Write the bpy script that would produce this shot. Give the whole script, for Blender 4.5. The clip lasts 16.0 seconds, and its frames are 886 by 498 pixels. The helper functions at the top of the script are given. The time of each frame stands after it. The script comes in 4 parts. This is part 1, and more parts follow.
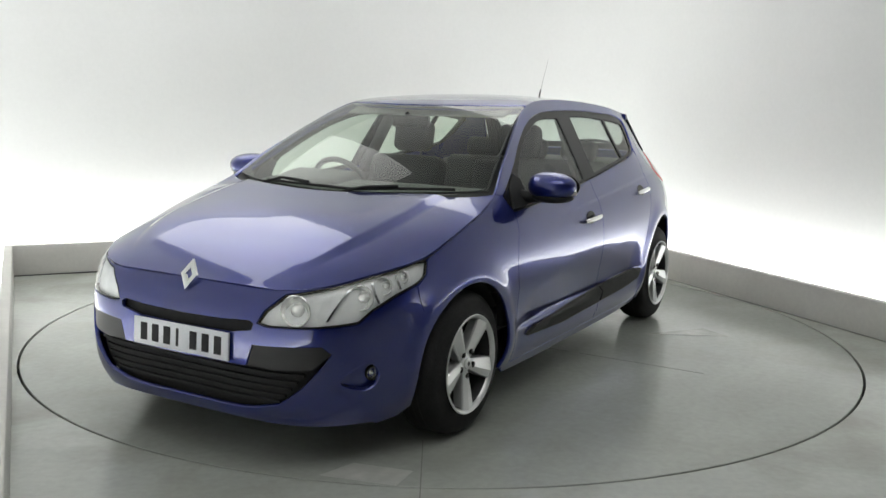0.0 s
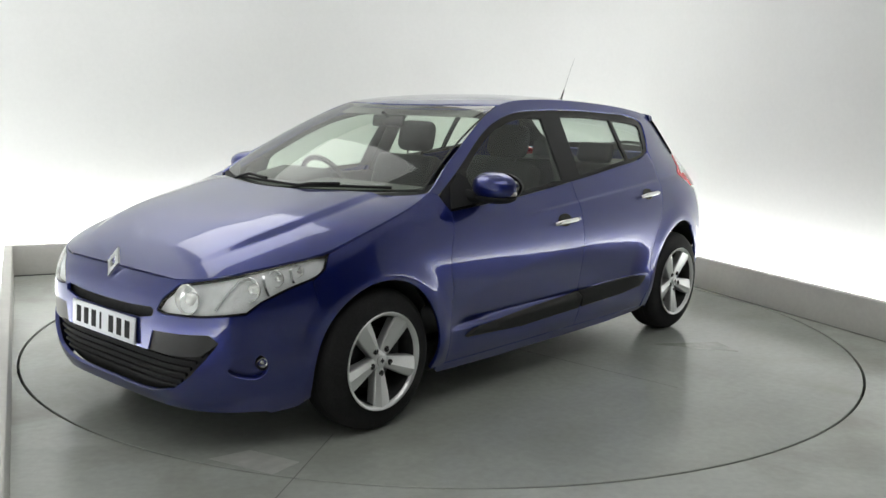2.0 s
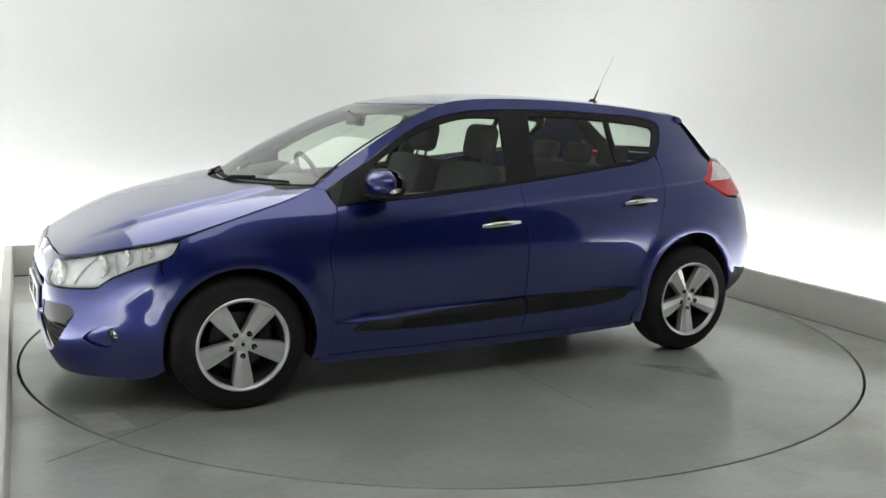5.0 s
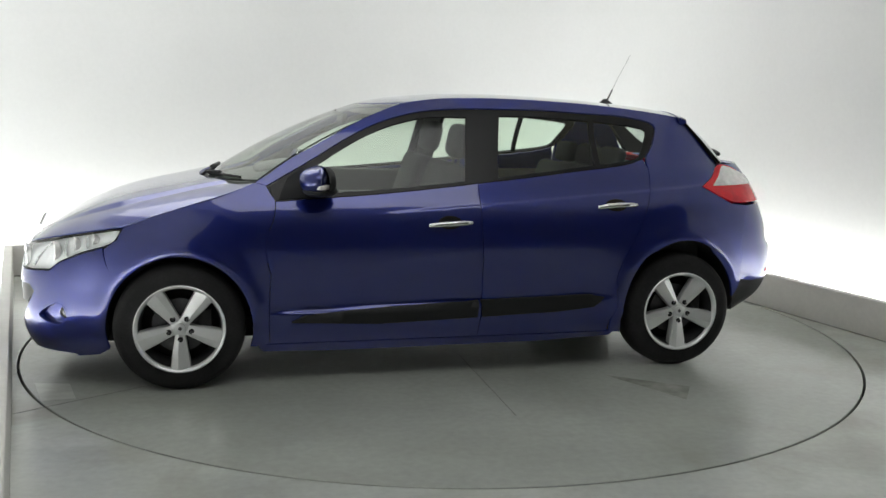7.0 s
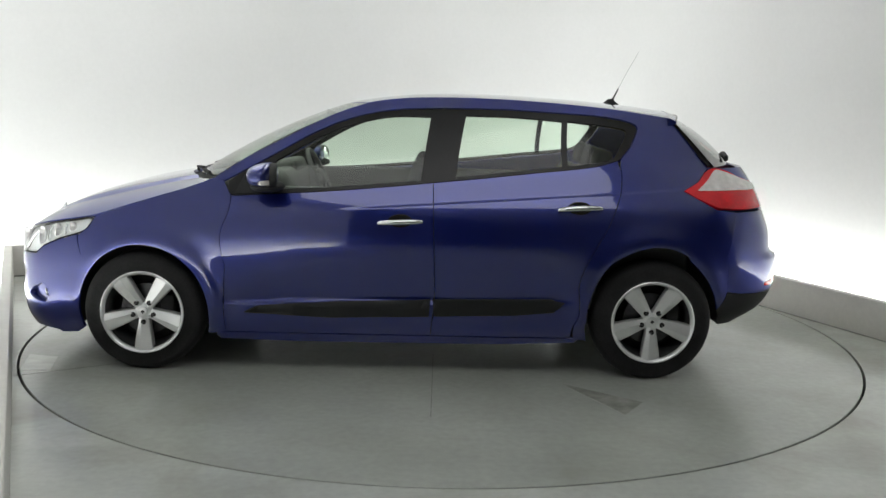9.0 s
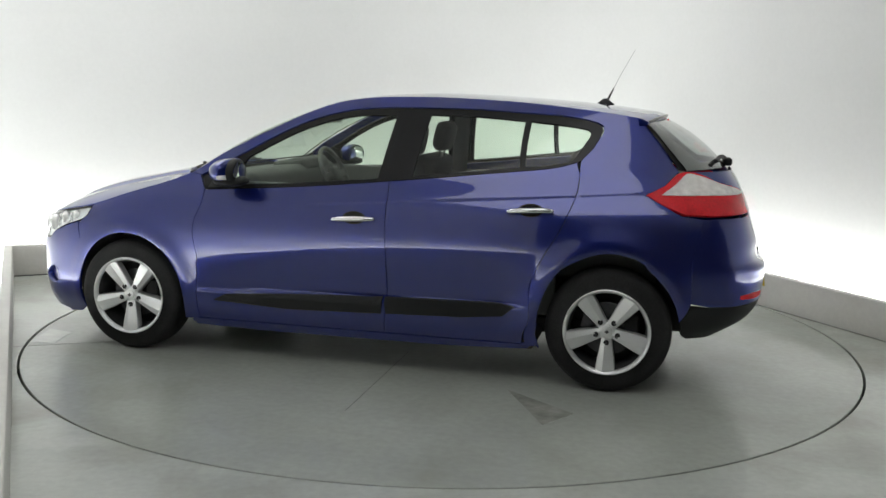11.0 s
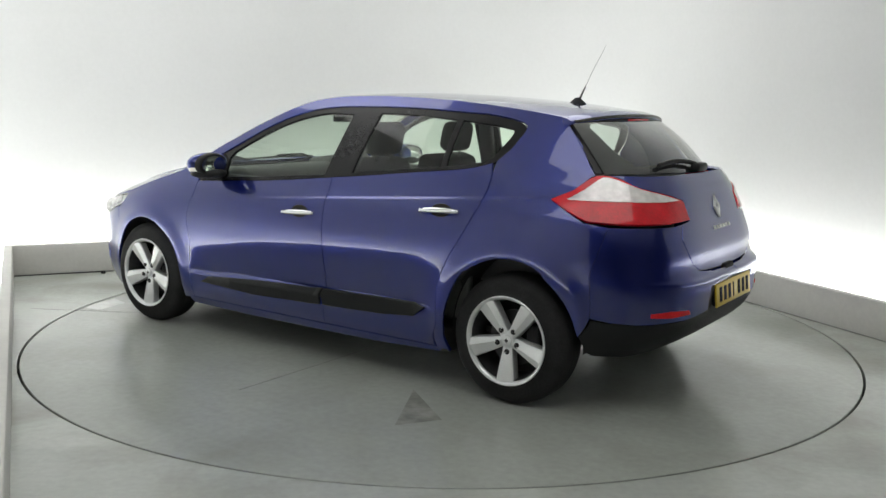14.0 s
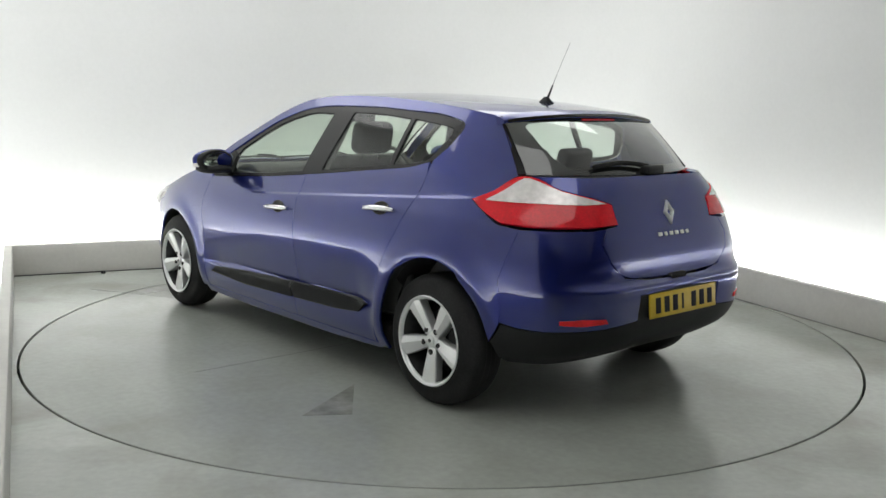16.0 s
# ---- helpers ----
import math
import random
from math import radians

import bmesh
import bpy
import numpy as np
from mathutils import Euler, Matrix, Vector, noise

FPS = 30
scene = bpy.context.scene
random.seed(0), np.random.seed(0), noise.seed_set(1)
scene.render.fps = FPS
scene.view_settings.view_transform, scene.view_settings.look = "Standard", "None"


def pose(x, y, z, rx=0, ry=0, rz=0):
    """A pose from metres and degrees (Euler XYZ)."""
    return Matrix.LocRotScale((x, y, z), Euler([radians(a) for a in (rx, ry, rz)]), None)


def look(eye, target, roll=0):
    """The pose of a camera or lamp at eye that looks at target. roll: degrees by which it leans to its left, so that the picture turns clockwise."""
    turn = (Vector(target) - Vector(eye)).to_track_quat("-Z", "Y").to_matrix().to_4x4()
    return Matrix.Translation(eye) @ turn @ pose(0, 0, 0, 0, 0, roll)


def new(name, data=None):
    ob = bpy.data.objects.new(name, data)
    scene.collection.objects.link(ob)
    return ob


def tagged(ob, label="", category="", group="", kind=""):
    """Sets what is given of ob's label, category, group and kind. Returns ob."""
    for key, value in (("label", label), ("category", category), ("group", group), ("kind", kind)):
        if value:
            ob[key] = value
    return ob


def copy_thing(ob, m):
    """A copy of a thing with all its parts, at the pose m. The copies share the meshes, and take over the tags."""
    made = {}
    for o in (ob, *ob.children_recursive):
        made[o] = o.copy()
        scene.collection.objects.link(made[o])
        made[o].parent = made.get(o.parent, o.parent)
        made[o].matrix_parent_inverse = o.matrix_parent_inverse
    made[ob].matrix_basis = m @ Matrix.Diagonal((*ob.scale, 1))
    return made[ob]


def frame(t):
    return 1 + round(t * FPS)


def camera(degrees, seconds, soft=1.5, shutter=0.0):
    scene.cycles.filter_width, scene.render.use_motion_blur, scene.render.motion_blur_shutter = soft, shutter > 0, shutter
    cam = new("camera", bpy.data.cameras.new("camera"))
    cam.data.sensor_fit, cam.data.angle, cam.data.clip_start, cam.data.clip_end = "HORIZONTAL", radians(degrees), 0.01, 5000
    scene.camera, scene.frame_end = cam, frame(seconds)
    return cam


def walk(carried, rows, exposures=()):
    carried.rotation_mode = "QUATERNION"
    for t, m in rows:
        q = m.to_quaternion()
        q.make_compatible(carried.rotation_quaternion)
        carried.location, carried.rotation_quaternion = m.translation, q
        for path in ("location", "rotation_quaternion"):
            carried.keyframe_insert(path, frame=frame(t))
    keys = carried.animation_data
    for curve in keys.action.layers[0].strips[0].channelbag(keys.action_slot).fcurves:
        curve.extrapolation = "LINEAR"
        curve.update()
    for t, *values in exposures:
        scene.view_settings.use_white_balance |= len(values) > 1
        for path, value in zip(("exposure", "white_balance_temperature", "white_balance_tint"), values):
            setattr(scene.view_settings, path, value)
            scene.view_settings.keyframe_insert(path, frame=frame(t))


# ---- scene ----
cam = camera(51.3, 16.0, soft=1.5)
EYE = (0.0, -5.699, 1.426)
AIM = (EYE[0] - 0.000919, EYE[1] + 0.987288, EYE[2] - 0.158938)
VIEW = look(EYE, AIM, 1.255)
walk(cam, [(0.0, VIEW), (16.0, VIEW)])

# the studio bay is turned against the view
TURN = radians(24.7)
BAY = Matrix.Rotation(TURN, 4, "Z")
HALF, BACK, KERB, TROUGH, HIGH, FRONT = 2.475, 2.63, 0.24, 0.42, 3.6, -8.5

# ---------------------------------------------------------------- light
world = bpy.data.worlds.new("studio")
world.use_nodes = True
world.node_tree.nodes["Background"].inputs[0].default_value = (0.5, 0.52, 0.52, 1)
world.node_tree.nodes["Background"].inputs[1].default_value = 0.02
scene.world = world
scene.view_settings.exposure = 0.0


def area(name, m, sx, sy, power, colour=(1, 1, 1)):
    data = bpy.data.lights.new(name, "AREA")
    data.shape, data.size, data.size_y, data.energy, data.color = "RECTANGLE", sx, sy, power, colour
    ob = new(name, data)
    ob.matrix_world = m
    return ob


COOL = (1.0, 1.0, 0.985)
OPEN = -4.4
OUT = HALF + 0.12 + TROUGH * 0.5
# strip lights down in the trough behind the low wall, shining up
area("cove_light_back", BAY @ pose(0, BACK + 0.42, 0.04, 165, 0, 0), 2 * OUT, 0.10, 50, COOL)
area("cove_light_east", BAY @ pose(HALF + 0.42, -0.8, 0.04, 180, 15, 0), 0.10, 6.8, 52, COOL)
area("cove_light_west", BAY @ pose(-HALF - 0.42, -0.8, 0.04, 180, -15, 0), 0.10, 6.8, 37, COOL)
# unseen overhead lamps: west inferred from bonnet reflections, east and front added as fill
area("west_softbox", BAY @ pose(-1.75, 1.6, HIGH - 0.12), 2.1, 3.0, 32, COOL)
area("east_ceiling_fill", BAY @ pose(1.5, 1.2, HIGH - 0.12), 1.4, 3.0, 20, COOL)
area("front_ceiling_fill", BAY @ pose(-1.1, -3.1, HIGH - 0.12), 2.8, 2.2, 25, COOL)


# ---------------------------------------------------------------- materials
def material(name, colour, rough=0.5, metal=0.0, grain=0.0, scale=20.0, bump=0.0, coat=0.0, stain=0.0, stain_scale=1.5, rough_var=0.0, coords="Object", streak=0.0, dirt=0.0, **extra):
    mat = bpy.data.materials.new(name)
    mat.use_nodes = True
    nt = mat.node_tree
    b = nt.nodes["Principled BSDF"]
    b.inputs["Base Color"].default_value = (*colour, 1)
    b.inputs["Roughness"].default_value = rough
    b.inputs["Metallic"].default_value = metal
    b.inputs["Coat Weight"].default_value = coat
    b.inputs["Coat Roughness"].default_value = 0.03
    for key, value in extra.items():
        b.inputs[key].default_value = value
    tc = nt.nodes.new("ShaderNodeTexCoord")

    def tex(s, detail=4):
        n = nt.nodes.new("ShaderNodeTexNoise")
        n.inputs["Scale"].default_value, n.inputs["Detail"].default_value = s, detail
        nt.links.new(tc.outputs[coords], n.inputs["Vector"])
        return n.outputs["Fac"]

    def ramp(fac, lo, hi, wide=0.2):
        n = nt.nodes.new("ShaderNodeMapRange")
        n.inputs["From Min"].default_value, n.inputs["From Max"].default_value = 0.5 - wide, 0.5 + wide
        n.inputs["To Min"].default_value, n.inputs["To Max"].default_value = lo, hi
        nt.links.new(fac, n.inputs["Value"])
        return n.outputs["Result"]

    if grain or stain:
        fine, broad = ramp(tex(scale), 1 - grain, 1 + grain), ramp(tex(stain_scale, 6), 1 - stain, 1 + stain)
        m = nt.nodes.new("ShaderNodeMath")
        m.operation = "MULTIPLY"
        nt.links.new(fine, m.inputs[0])
        nt.links.new(broad, m.inputs[1])
        if streak:
            mp, nz, mr, mm = (nt.nodes.new(k) for k in ("ShaderNodeMapping", "ShaderNodeTexNoise", "ShaderNodeMapRange", "ShaderNodeMath"))
            mp.inputs["Scale"].default_value, mp.inputs["Rotation"].default_value = (0.55, 2.6, 1), (0, 0, 0.5)
            nz.inputs["Scale"].default_value, nz.inputs["Detail"].default_value, nz.inputs["Distortion"].default_value = 1.0, 5, 0.6
            mr.inputs["From Min"].default_value, mr.inputs["From Max"].default_value = 0.50, 0.72
            mr.inputs["To Min"].default_value, mr.inputs["To Max"].default_value = 1, 1 - streak
            mm.operation = "MULTIPLY"
            nt.links.new(tc.outputs[coords], mp.inputs["Vector"])
            nt.links.new(mp.outputs[0], nz.inputs["Vector"])
            nt.links.new(nz.outputs["Fac"], mr.inputs["Value"])
            nt.links.new(mr.outputs["Result"], mm.inputs[0])
            nt.links.new(m.outputs[0], mm.inputs[1])
            m = mm
        v = nt.nodes.new("ShaderNodeVectorMath")
        v.operation = "SCALE"
        v.inputs[0].default_value = colour
        nt.links.new(m.outputs[0], v.inputs["Scale"])
        nt.links.new(v.outputs[0], b.inputs["Base Color"])
        if dirt:
            blend, nz, mr = (nt.nodes.new(k) for k in ("ShaderNodeMixRGB", "ShaderNodeTexNoise", "ShaderNodeMapRange"))
            nz.inputs["Scale"].default_value, nz.inputs["Detail"].default_value, nz.inputs["Distortion"].default_value = 1.35, 9, 0.9
            mr.inputs["From Min"].default_value, mr.inputs["From Max"].default_value = 0.48, 0.80
            mr.inputs["To Max"].default_value = dirt
            blend.inputs[2].default_value = (colour[0] * 0.52, colour[1] * 0.48, colour[2] * 0.40, 1)
            nt.links.new(tc.outputs[coords], nz.inputs["Vector"])
            nt.links.new(nz.outputs["Fac"], mr.inputs["Value"])
            nt.links.new(mr.outputs["Result"], blend.inputs[0])
            nt.links.new(v.outputs[0], blend.inputs[1])
            nt.links.new(blend.outputs[0], b.inputs["Base Color"])
    if rough_var:
        nt.links.new(ramp(tex(stain_scale * 2.3, 2), max(rough - rough_var, 0.02), rough + rough_var, 0.4), b.inputs["Roughness"])
    if bump:
        n = nt.nodes.new("ShaderNodeBump")
        n.inputs["Strength"].default_value, n.inputs["Distance"].default_value = bump, 0.002
        nt.links.new(tex(scale * 2), n.inputs["Height"])
        nt.links.new(n.outputs[0], b.inputs["Normal"])
    return mat


def glass_material(name, tint, ior=1.5, rough=0.0, rise=4.2, gain=1.4):
    mat = bpy.data.materials.new(name)
    mat.use_nodes = True
    nt = mat.node_tree
    nt.nodes.remove(nt.nodes["Principled BSDF"])
    out = nt.nodes["Material Output"]
    clear, gloss = nt.nodes.new("ShaderNodeBsdfTransparent"), nt.nodes.new("ShaderNodeBsdfGlossy")
    clear.inputs[0].default_value = (*tint, 1)
    gloss.inputs["Roughness"].default_value = rough
    face, power, mix = nt.nodes.new("ShaderNodeLayerWeight"), nt.nodes.new("ShaderNodeMath"), nt.nodes.new("ShaderNodeMixShader")
    base, fres = gain * ((ior - 1) / (ior + 1)) ** 2, nt.nodes.new("ShaderNodeMapRange")
    face.inputs["Blend"].default_value = 0.5
    power.operation, power.inputs[1].default_value = "POWER", rise
    fres.inputs["To Min"].default_value, fres.inputs["To Max"].default_value = base, 1.0
    nt.links.new(face.outputs["Facing"], power.inputs[0])
    nt.links.new(power.outputs[0], fres.inputs["Value"])
    nt.links.new(fres.outputs["Result"], mix.inputs[0])
    nt.links.new(clear.outputs[0], mix.inputs[1])
    nt.links.new(gloss.outputs[0], mix.inputs[2])
    nt.links.new(mix.outputs[0], out.inputs[0])
    return mat


PAINT = material("metallic_blue_paint", (0.0055, 0.0165, 0.192), 0.28, 0.74, grain=0.10, scale=900, coat=1.0, stain=0.03, stain_scale=6, **{"Coat IOR": 1.8})
BLACK_PLASTIC = material("black_plastic", (0.015, 0.016, 0.017), 0.6, grain=0.15, scale=300, bump=0.15, **{"Specular IOR Level": 0.32})
GLOSS_BLACK = material("gloss_black_trim", (0.012, 0.012, 0.013), 0.26, grain=0.05, scale=80, **{"Specular IOR Level": 0.3})
SATIN_GREY = material("dark_satin_grille_trim", (0.018, 0.018, 0.020), 0.5, 0.0, grain=0.08, scale=200)
DARK = material("dark_underbody", (0.018, 0.018, 0.019), 0.85, grain=0.2, scale=40)
RUBBER = material("tyre_rubber", (0.017, 0.017, 0.0175), 0.72, grain=0.2, scale=120, bump=0.2, stain=0.25, stain_scale=8, **{"Specular IOR Level": 0.25})
ALLOY = material("silver_alloy", (0.78, 0.79, 0.79), 0.28, 0.50, grain=0.04, scale=300, coat=0.4)
# dusty alloy with the shade between the spokes put into its dark colour
BARREL = material("dusty_shaded_barrel", (0.055, 0.055, 0.057), 0.5, 0.5, grain=0.15, scale=40, stain=0.3, stain_scale=9)
STEEL = material("brake_steel", (0.10, 0.10, 0.105), 0.4, 0.9, grain=0.15, scale=60)
CHROME = material("chrome", (0.80, 0.81, 0.82), 0.10, 1.0, grain=0.02, scale=60)
FABRIC = material("charcoal_seat_fabric", (0.050, 0.051, 0.053), 0.85, grain=0.25, scale=250, bump=0.4)
CABIN = material("grey_cabin_plastic", (0.12, 0.122, 0.118), 0.6, grain=0.12, scale=200, bump=0.2)
LINER = material("pale_headlining", (0.35, 0.35, 0.33), 0.9, grain=0.08, scale=150)
GLASS = glass_material("green_tinted_glass", (0.80, 0.88, 0.80))
PRIVACY = glass_material("rear_screen_glass", (0.76, 0.81, 0.78), 2.0, rise=2.7, gain=1.2)
LENS = glass_material("clear_lamp_lens", (0.97, 0.98, 0.98), 1.45)
RED = material("red_lamp_lens", (0.74, 0.006, 0.018), 0.14, coat=0.3, grain=0.10, scale=90, stain=0.12, stain_scale=14)
CLEAR_LAMP = material("clear_ribbed_lamp", (0.84, 0.80, 0.79), 0.16, 0.25, coat=0.4, grain=0.12, scale=34, stain=0.12, stain_scale=16)
REFLECTOR = material("headlamp_reflector", (0.93, 0.94, 0.94), 0.32, 0.0, grain=0.05, scale=26, bump=1.0, stain=0.05, stain_scale=22)
LAMP_BOWL = material("satin_lamp_bowl", (0.95, 0.95, 0.94), 0.12, 0.55, grain=0.08, scale=70)
PLATE_WHITE = material("white_number_plate", (0.72, 0.74, 0.78), 0.35, grain=0.03, scale=100)
PLATE_YELLOW = material("yellow_number_plate", (0.72, 0.50, 0.03), 0.35, grain=0.04, scale=100)
INK = material("plate_character_bar", (0.035, 0.035, 0.038), 0.8, grain=0.05, scale=100, **{"Specular IOR Level": 0.15})
WALL = material("matt_white_studio_paint", (0.80, 0.81, 0.80), 0.7, grain=0.012, scale=30, bump=0.06, stain=0.02, stain_scale=0.8)
HALL = material("dark_grey_hall_paint", (0.15, 0.15, 0.15), 0.75, grain=0.05, scale=20, stain=0.1, stain_scale=0.7)
CEILING = material("white_ceiling_paint", (0.66, 0.66, 0.65), 0.8, grain=0.03, scale=20, stain=0.05, stain_scale=0.7)
KERB_WHITE = material("scuffed_white_kerb_paint", (0.66, 0.648, 0.61), 0.55, grain=0.03, scale=35, bump=0.1, stain=0.06, stain_scale=2.2)
FLOOR = material("grey_painted_floor", (0.475, 0.500, 0.462), 0.22, grain=0.05, scale=28, bump=0.05, stain=0.18, stain_scale=0.8, rough_var=0.05, streak=0.10, dirt=0.65)
DECK = material("grey_turntable_deck_paint", (0.385, 0.406, 0.372), 0.21, grain=0.05, scale=26, bump=0.05, stain=0.14, stain_scale=1.0, rough_var=0.05, streak=0.04, dirt=0.28)
POLISHED = material("polished_steel_hatch", (0.50, 0.51, 0.48), 0.12, 0.0, grain=0.05, scale=20, stain=0.10, stain_scale=9)
DULL = material("dull_scuffed_plate", (0.30, 0.307, 0.28), 0.14, 0.05, grain=0.08, scale=30, stain=0.30, stain_scale=7)
SEAM = material("dirty_seam", (0.16, 0.16, 0.15), 0.7, grain=0.2, scale=30)
PIT = material("dark_gap", (0.01, 0.01, 0.01), 0.9, grain=0.2, scale=30)
TUBE = bpy.data.materials.new("lit_fluorescent_tube")
TUBE.use_nodes = True
TUBE.node_tree.nodes["Principled BSDF"].inputs["Emission Color"].default_value = (0.95, 1, 0.97, 1)
TUBE.node_tree.nodes["Principled BSDF"].inputs["Emission Strength"].default_value = 6


# ---------------------------------------------------------------- mesh helpers
def part(name, bm, mat, parent=None, label="", m=None):
    me = bpy.data.meshes.new(name)
    bm.to_mesh(me)
    bm.free()
    ob = new(name, me)
    for one in mat if isinstance(mat, (list, tuple)) else [mat]:
        me.materials.append(one)
    if parent is not None:
        ob.parent = parent
    if m is not None:
        ob.matrix_local = m
    if label:
        tagged(ob, label)
    return ob


def smooth(bm, angle=35):
    bmesh.ops.recalc_face_normals(bm, faces=bm.faces)
    for f in bm.faces:
        f.smooth = True
    for e in bm.edges:
        if len(e.link_faces) != 2 or e.calc_face_angle(0) > radians(angle):
            e.smooth = False
    return bm


def box(sx, sy, sz, bevel=0.0, m=None, segments=2, bm=None):
    out = bmesh.new()
    bmesh.ops.create_cube(out, size=1, matrix=Matrix.Diagonal((sx, sy, sz, 1)))
    if bevel:
        bmesh.ops.bevel(out, geom=list(out.edges), offset=bevel, segments=segments, affect="EDGES", profile=0.5)
    if m is not None:
        bmesh.ops.transform(out, matrix=m, verts=out.verts)
    smooth(out, 50 if bevel else 30)
    if bm is None:
        return out
    me = bpy.data.meshes.new("tmp")
    out.to_mesh(me)
    out.free()
    bm.from_mesh(me)
    bpy.data.meshes.remove(me)
    return bm


def lathe(profile, steps=48, axis="Y", closed=False):
    """Spin (radius, along) pairs about the axis."""
    bm = bmesh.new()
    rings = []
    for i in range(steps):
        a = 2 * math.pi * i / steps
        c, s = math.cos(a), math.sin(a)
        rings.append([bm.verts.new((r * c, h, r * s) if axis == "Y" else (r * c, r * s, h)) for r, h in profile])
    n = len(profile)
    for i in range(steps):
        p, q = rings[i], rings[(i + 1) % steps]
        for j in range(n if closed else n - 1):
            k = (j + 1) % n
            bm.faces.new((p[j], p[k], q[k], q[j]))
    bmesh.ops.remove_doubles(bm, verts=bm.verts, dist=1e-6)
    return smooth(bm, 40)


def tube(points, radius, sides=10, taper=1.0):
    bm = bmesh.new()
    pts = [Vector(p) for p in points]
    rings = []
    for i, p in enumerate(pts):
        d = (pts[min(i + 1, len(pts) - 1)] - pts[max(i - 1, 0)]).normalized()
        q = d.to_track_quat("Z", "Y").to_matrix()
        r = radius * (1 + (taper - 1) * i / max(len(pts) - 1, 1))
        rings.append([bm.verts.new(p + q @ Vector((r * math.cos(2 * math.pi * k / sides), r * math.sin(2 * math.pi * k / sides), 0))) for k in range(sides)])
    for a, b in zip(rings, rings[1:]):
        for k in range(sides):
            bm.faces.new((a[k], a[(k + 1) % sides], b[(k + 1) % sides], b[k]))
    bm.faces.new(rings[0])
    bm.faces.new(rings[-1])
    return smooth(bm, 50)


def prism(outline, depth, bevel=0.0, m=None):
    """A slab with the outline in x and z, between y = 0 and y = -depth."""
    bm = bmesh.new()
    vs = [bm.verts.new((x, 0, z)) for x, z in outline]
    f = bm.faces.new(vs)
    r = bmesh.ops.extrude_face_region(bm, geom=[f])
    bmesh.ops.translate(bm, verts=[v for v in r["geom"] if isinstance(v, bmesh.types.BMVert)], vec=(0, -depth, 0))
    bmesh.ops.recalc_face_normals(bm, faces=bm.faces)
    if bevel:
        bmesh.ops.bevel(bm, geom=list(bm.edges), offset=bevel, segments=2, affect="EDGES", profile=0.5)
    if m is not None:
        bmesh.ops.transform(bm, matrix=m, verts=bm.verts)
    return smooth(bm, 45)


# ---------------------------------------------------------------- the bay
def slab(name, x0, x1, y0, y1, z0, z1, mat, label, kind="structure", category="", bevel=0.0):
    bm = box(x1 - x0, y1 - y0, z1 - z0, bevel, Matrix.Translation(((x0 + x1) / 2, (y0 + y1) / 2, (z0 + z1) / 2)))
    bmesh.ops.transform(bm, matrix=BAY, verts=bm.verts)
    return tagged(part(name, bm, mat), label, category or name.split("_")[0], kind=kind)


def cove_wall(name, label):
    """Back and side walls as one upright sheet with thickness and rounded inner corners."""
    bm = bmesh.new()
    wx, wy, r = HALF + 0.12 + TROUGH, BACK + 0.12 + TROUGH, 0.9
    path = [(-wx, OPEN)]
    path += [(-wx + r - r * math.cos(a), wy - r + r * math.sin(a)) for a in np.linspace(0, math.pi / 2, 14)]
    path += [(wx - r + r * math.sin(a), wy - r + r * math.cos(a)) for a in np.linspace(0, math.pi / 2, 14)]
    path += [(wx, OPEN)]
    inner, outer = [], []
    for i, (x, y) in enumerate(path):
        a, b = Vector(path[max(i - 1, 0)]), Vector(path[min(i + 1, len(path) - 1)])
        d = (b - a).normalized()
        n = Vector((-d.y, d.x)) * 0.15
        inner.append([bm.verts.new((x, y, z)) for z in (-0.12, 1.2, 2.4, HIGH)])
        outer.append([bm.verts.new((x + n.x, y + n.y, z)) for z in (-0.12, 1.2, 2.4, HIGH)])
    for i in range(len(path) - 1):
        for j in range(3):
            bm.faces.new((inner[i][j], inner[i + 1][j], inner[i + 1][j + 1], inner[i][j + 1]))
            bm.faces.new((outer[i][j], outer[i][j + 1], outer[i + 1][j + 1], outer[i + 1][j]))
        bm.faces.new((inner[i][3], inner[i + 1][3], outer[i + 1][3], outer[i][3]))
    bmesh.ops.transform(bm, matrix=BAY, verts=bm.verts)
    smooth(bm, 40)
    return tagged(part(name, bm, WALL), label, "wall", kind="structure")


cove_wall("wall_cove", "smooth matt white studio wall with rounded corners, lit from below")
WX, WY = HALF + 0.12 + TROUGH, BACK + 0.12 + TROUGH
slab("wall_south", -WX - 0.15, WX + 0.15, FRONT - 0.15, FRONT, -0.12, HIGH, HALL, "plain dark grey wall closing the hall")
for side, name in ((-1, "wall_west"), (1, "wall_east")):
    slab(name, side * WX - 0.15 * (side < 0), side * WX + 0.15 * (side > 0), FRONT, OPEN, -0.12, HIGH, HALL, "plain dark grey hall wall beside the bay")
slab("ceiling", -WX - 0.15, WX + 0.15, FRONT - 0.15, WY + 0.15, HIGH, HIGH + 0.12, CEILING, "plain matt white studio ceiling")
slab("trough_floor", -WX, WX, FRONT, WY, -0.14, -0.10, WALL, "white floor of the light trough behind the low wall", category="floor")
slab("kerb_north", -HALF - 0.06, HALF + 0.06, BACK, BACK + 0.06, -0.1, KERB, KERB_WHITE, "low scuffed white kerb wall hiding the strip lights", category="low wall", bevel=0.006)
slab("kerb_east", HALF, HALF + 0.06, FRONT, BACK - 0.002, -0.1, KERB, KERB_WHITE, "low scuffed white kerb wall hiding the strip lights", category="low wall", bevel=0.006)
slab("kerb_west", -HALF - 0.06, -HALF, FRONT, BACK - 0.002, -0.1, KERB, KERB_WHITE, "low scuffed white kerb wall hiding the strip lights", category="low wall", bevel=0.006)


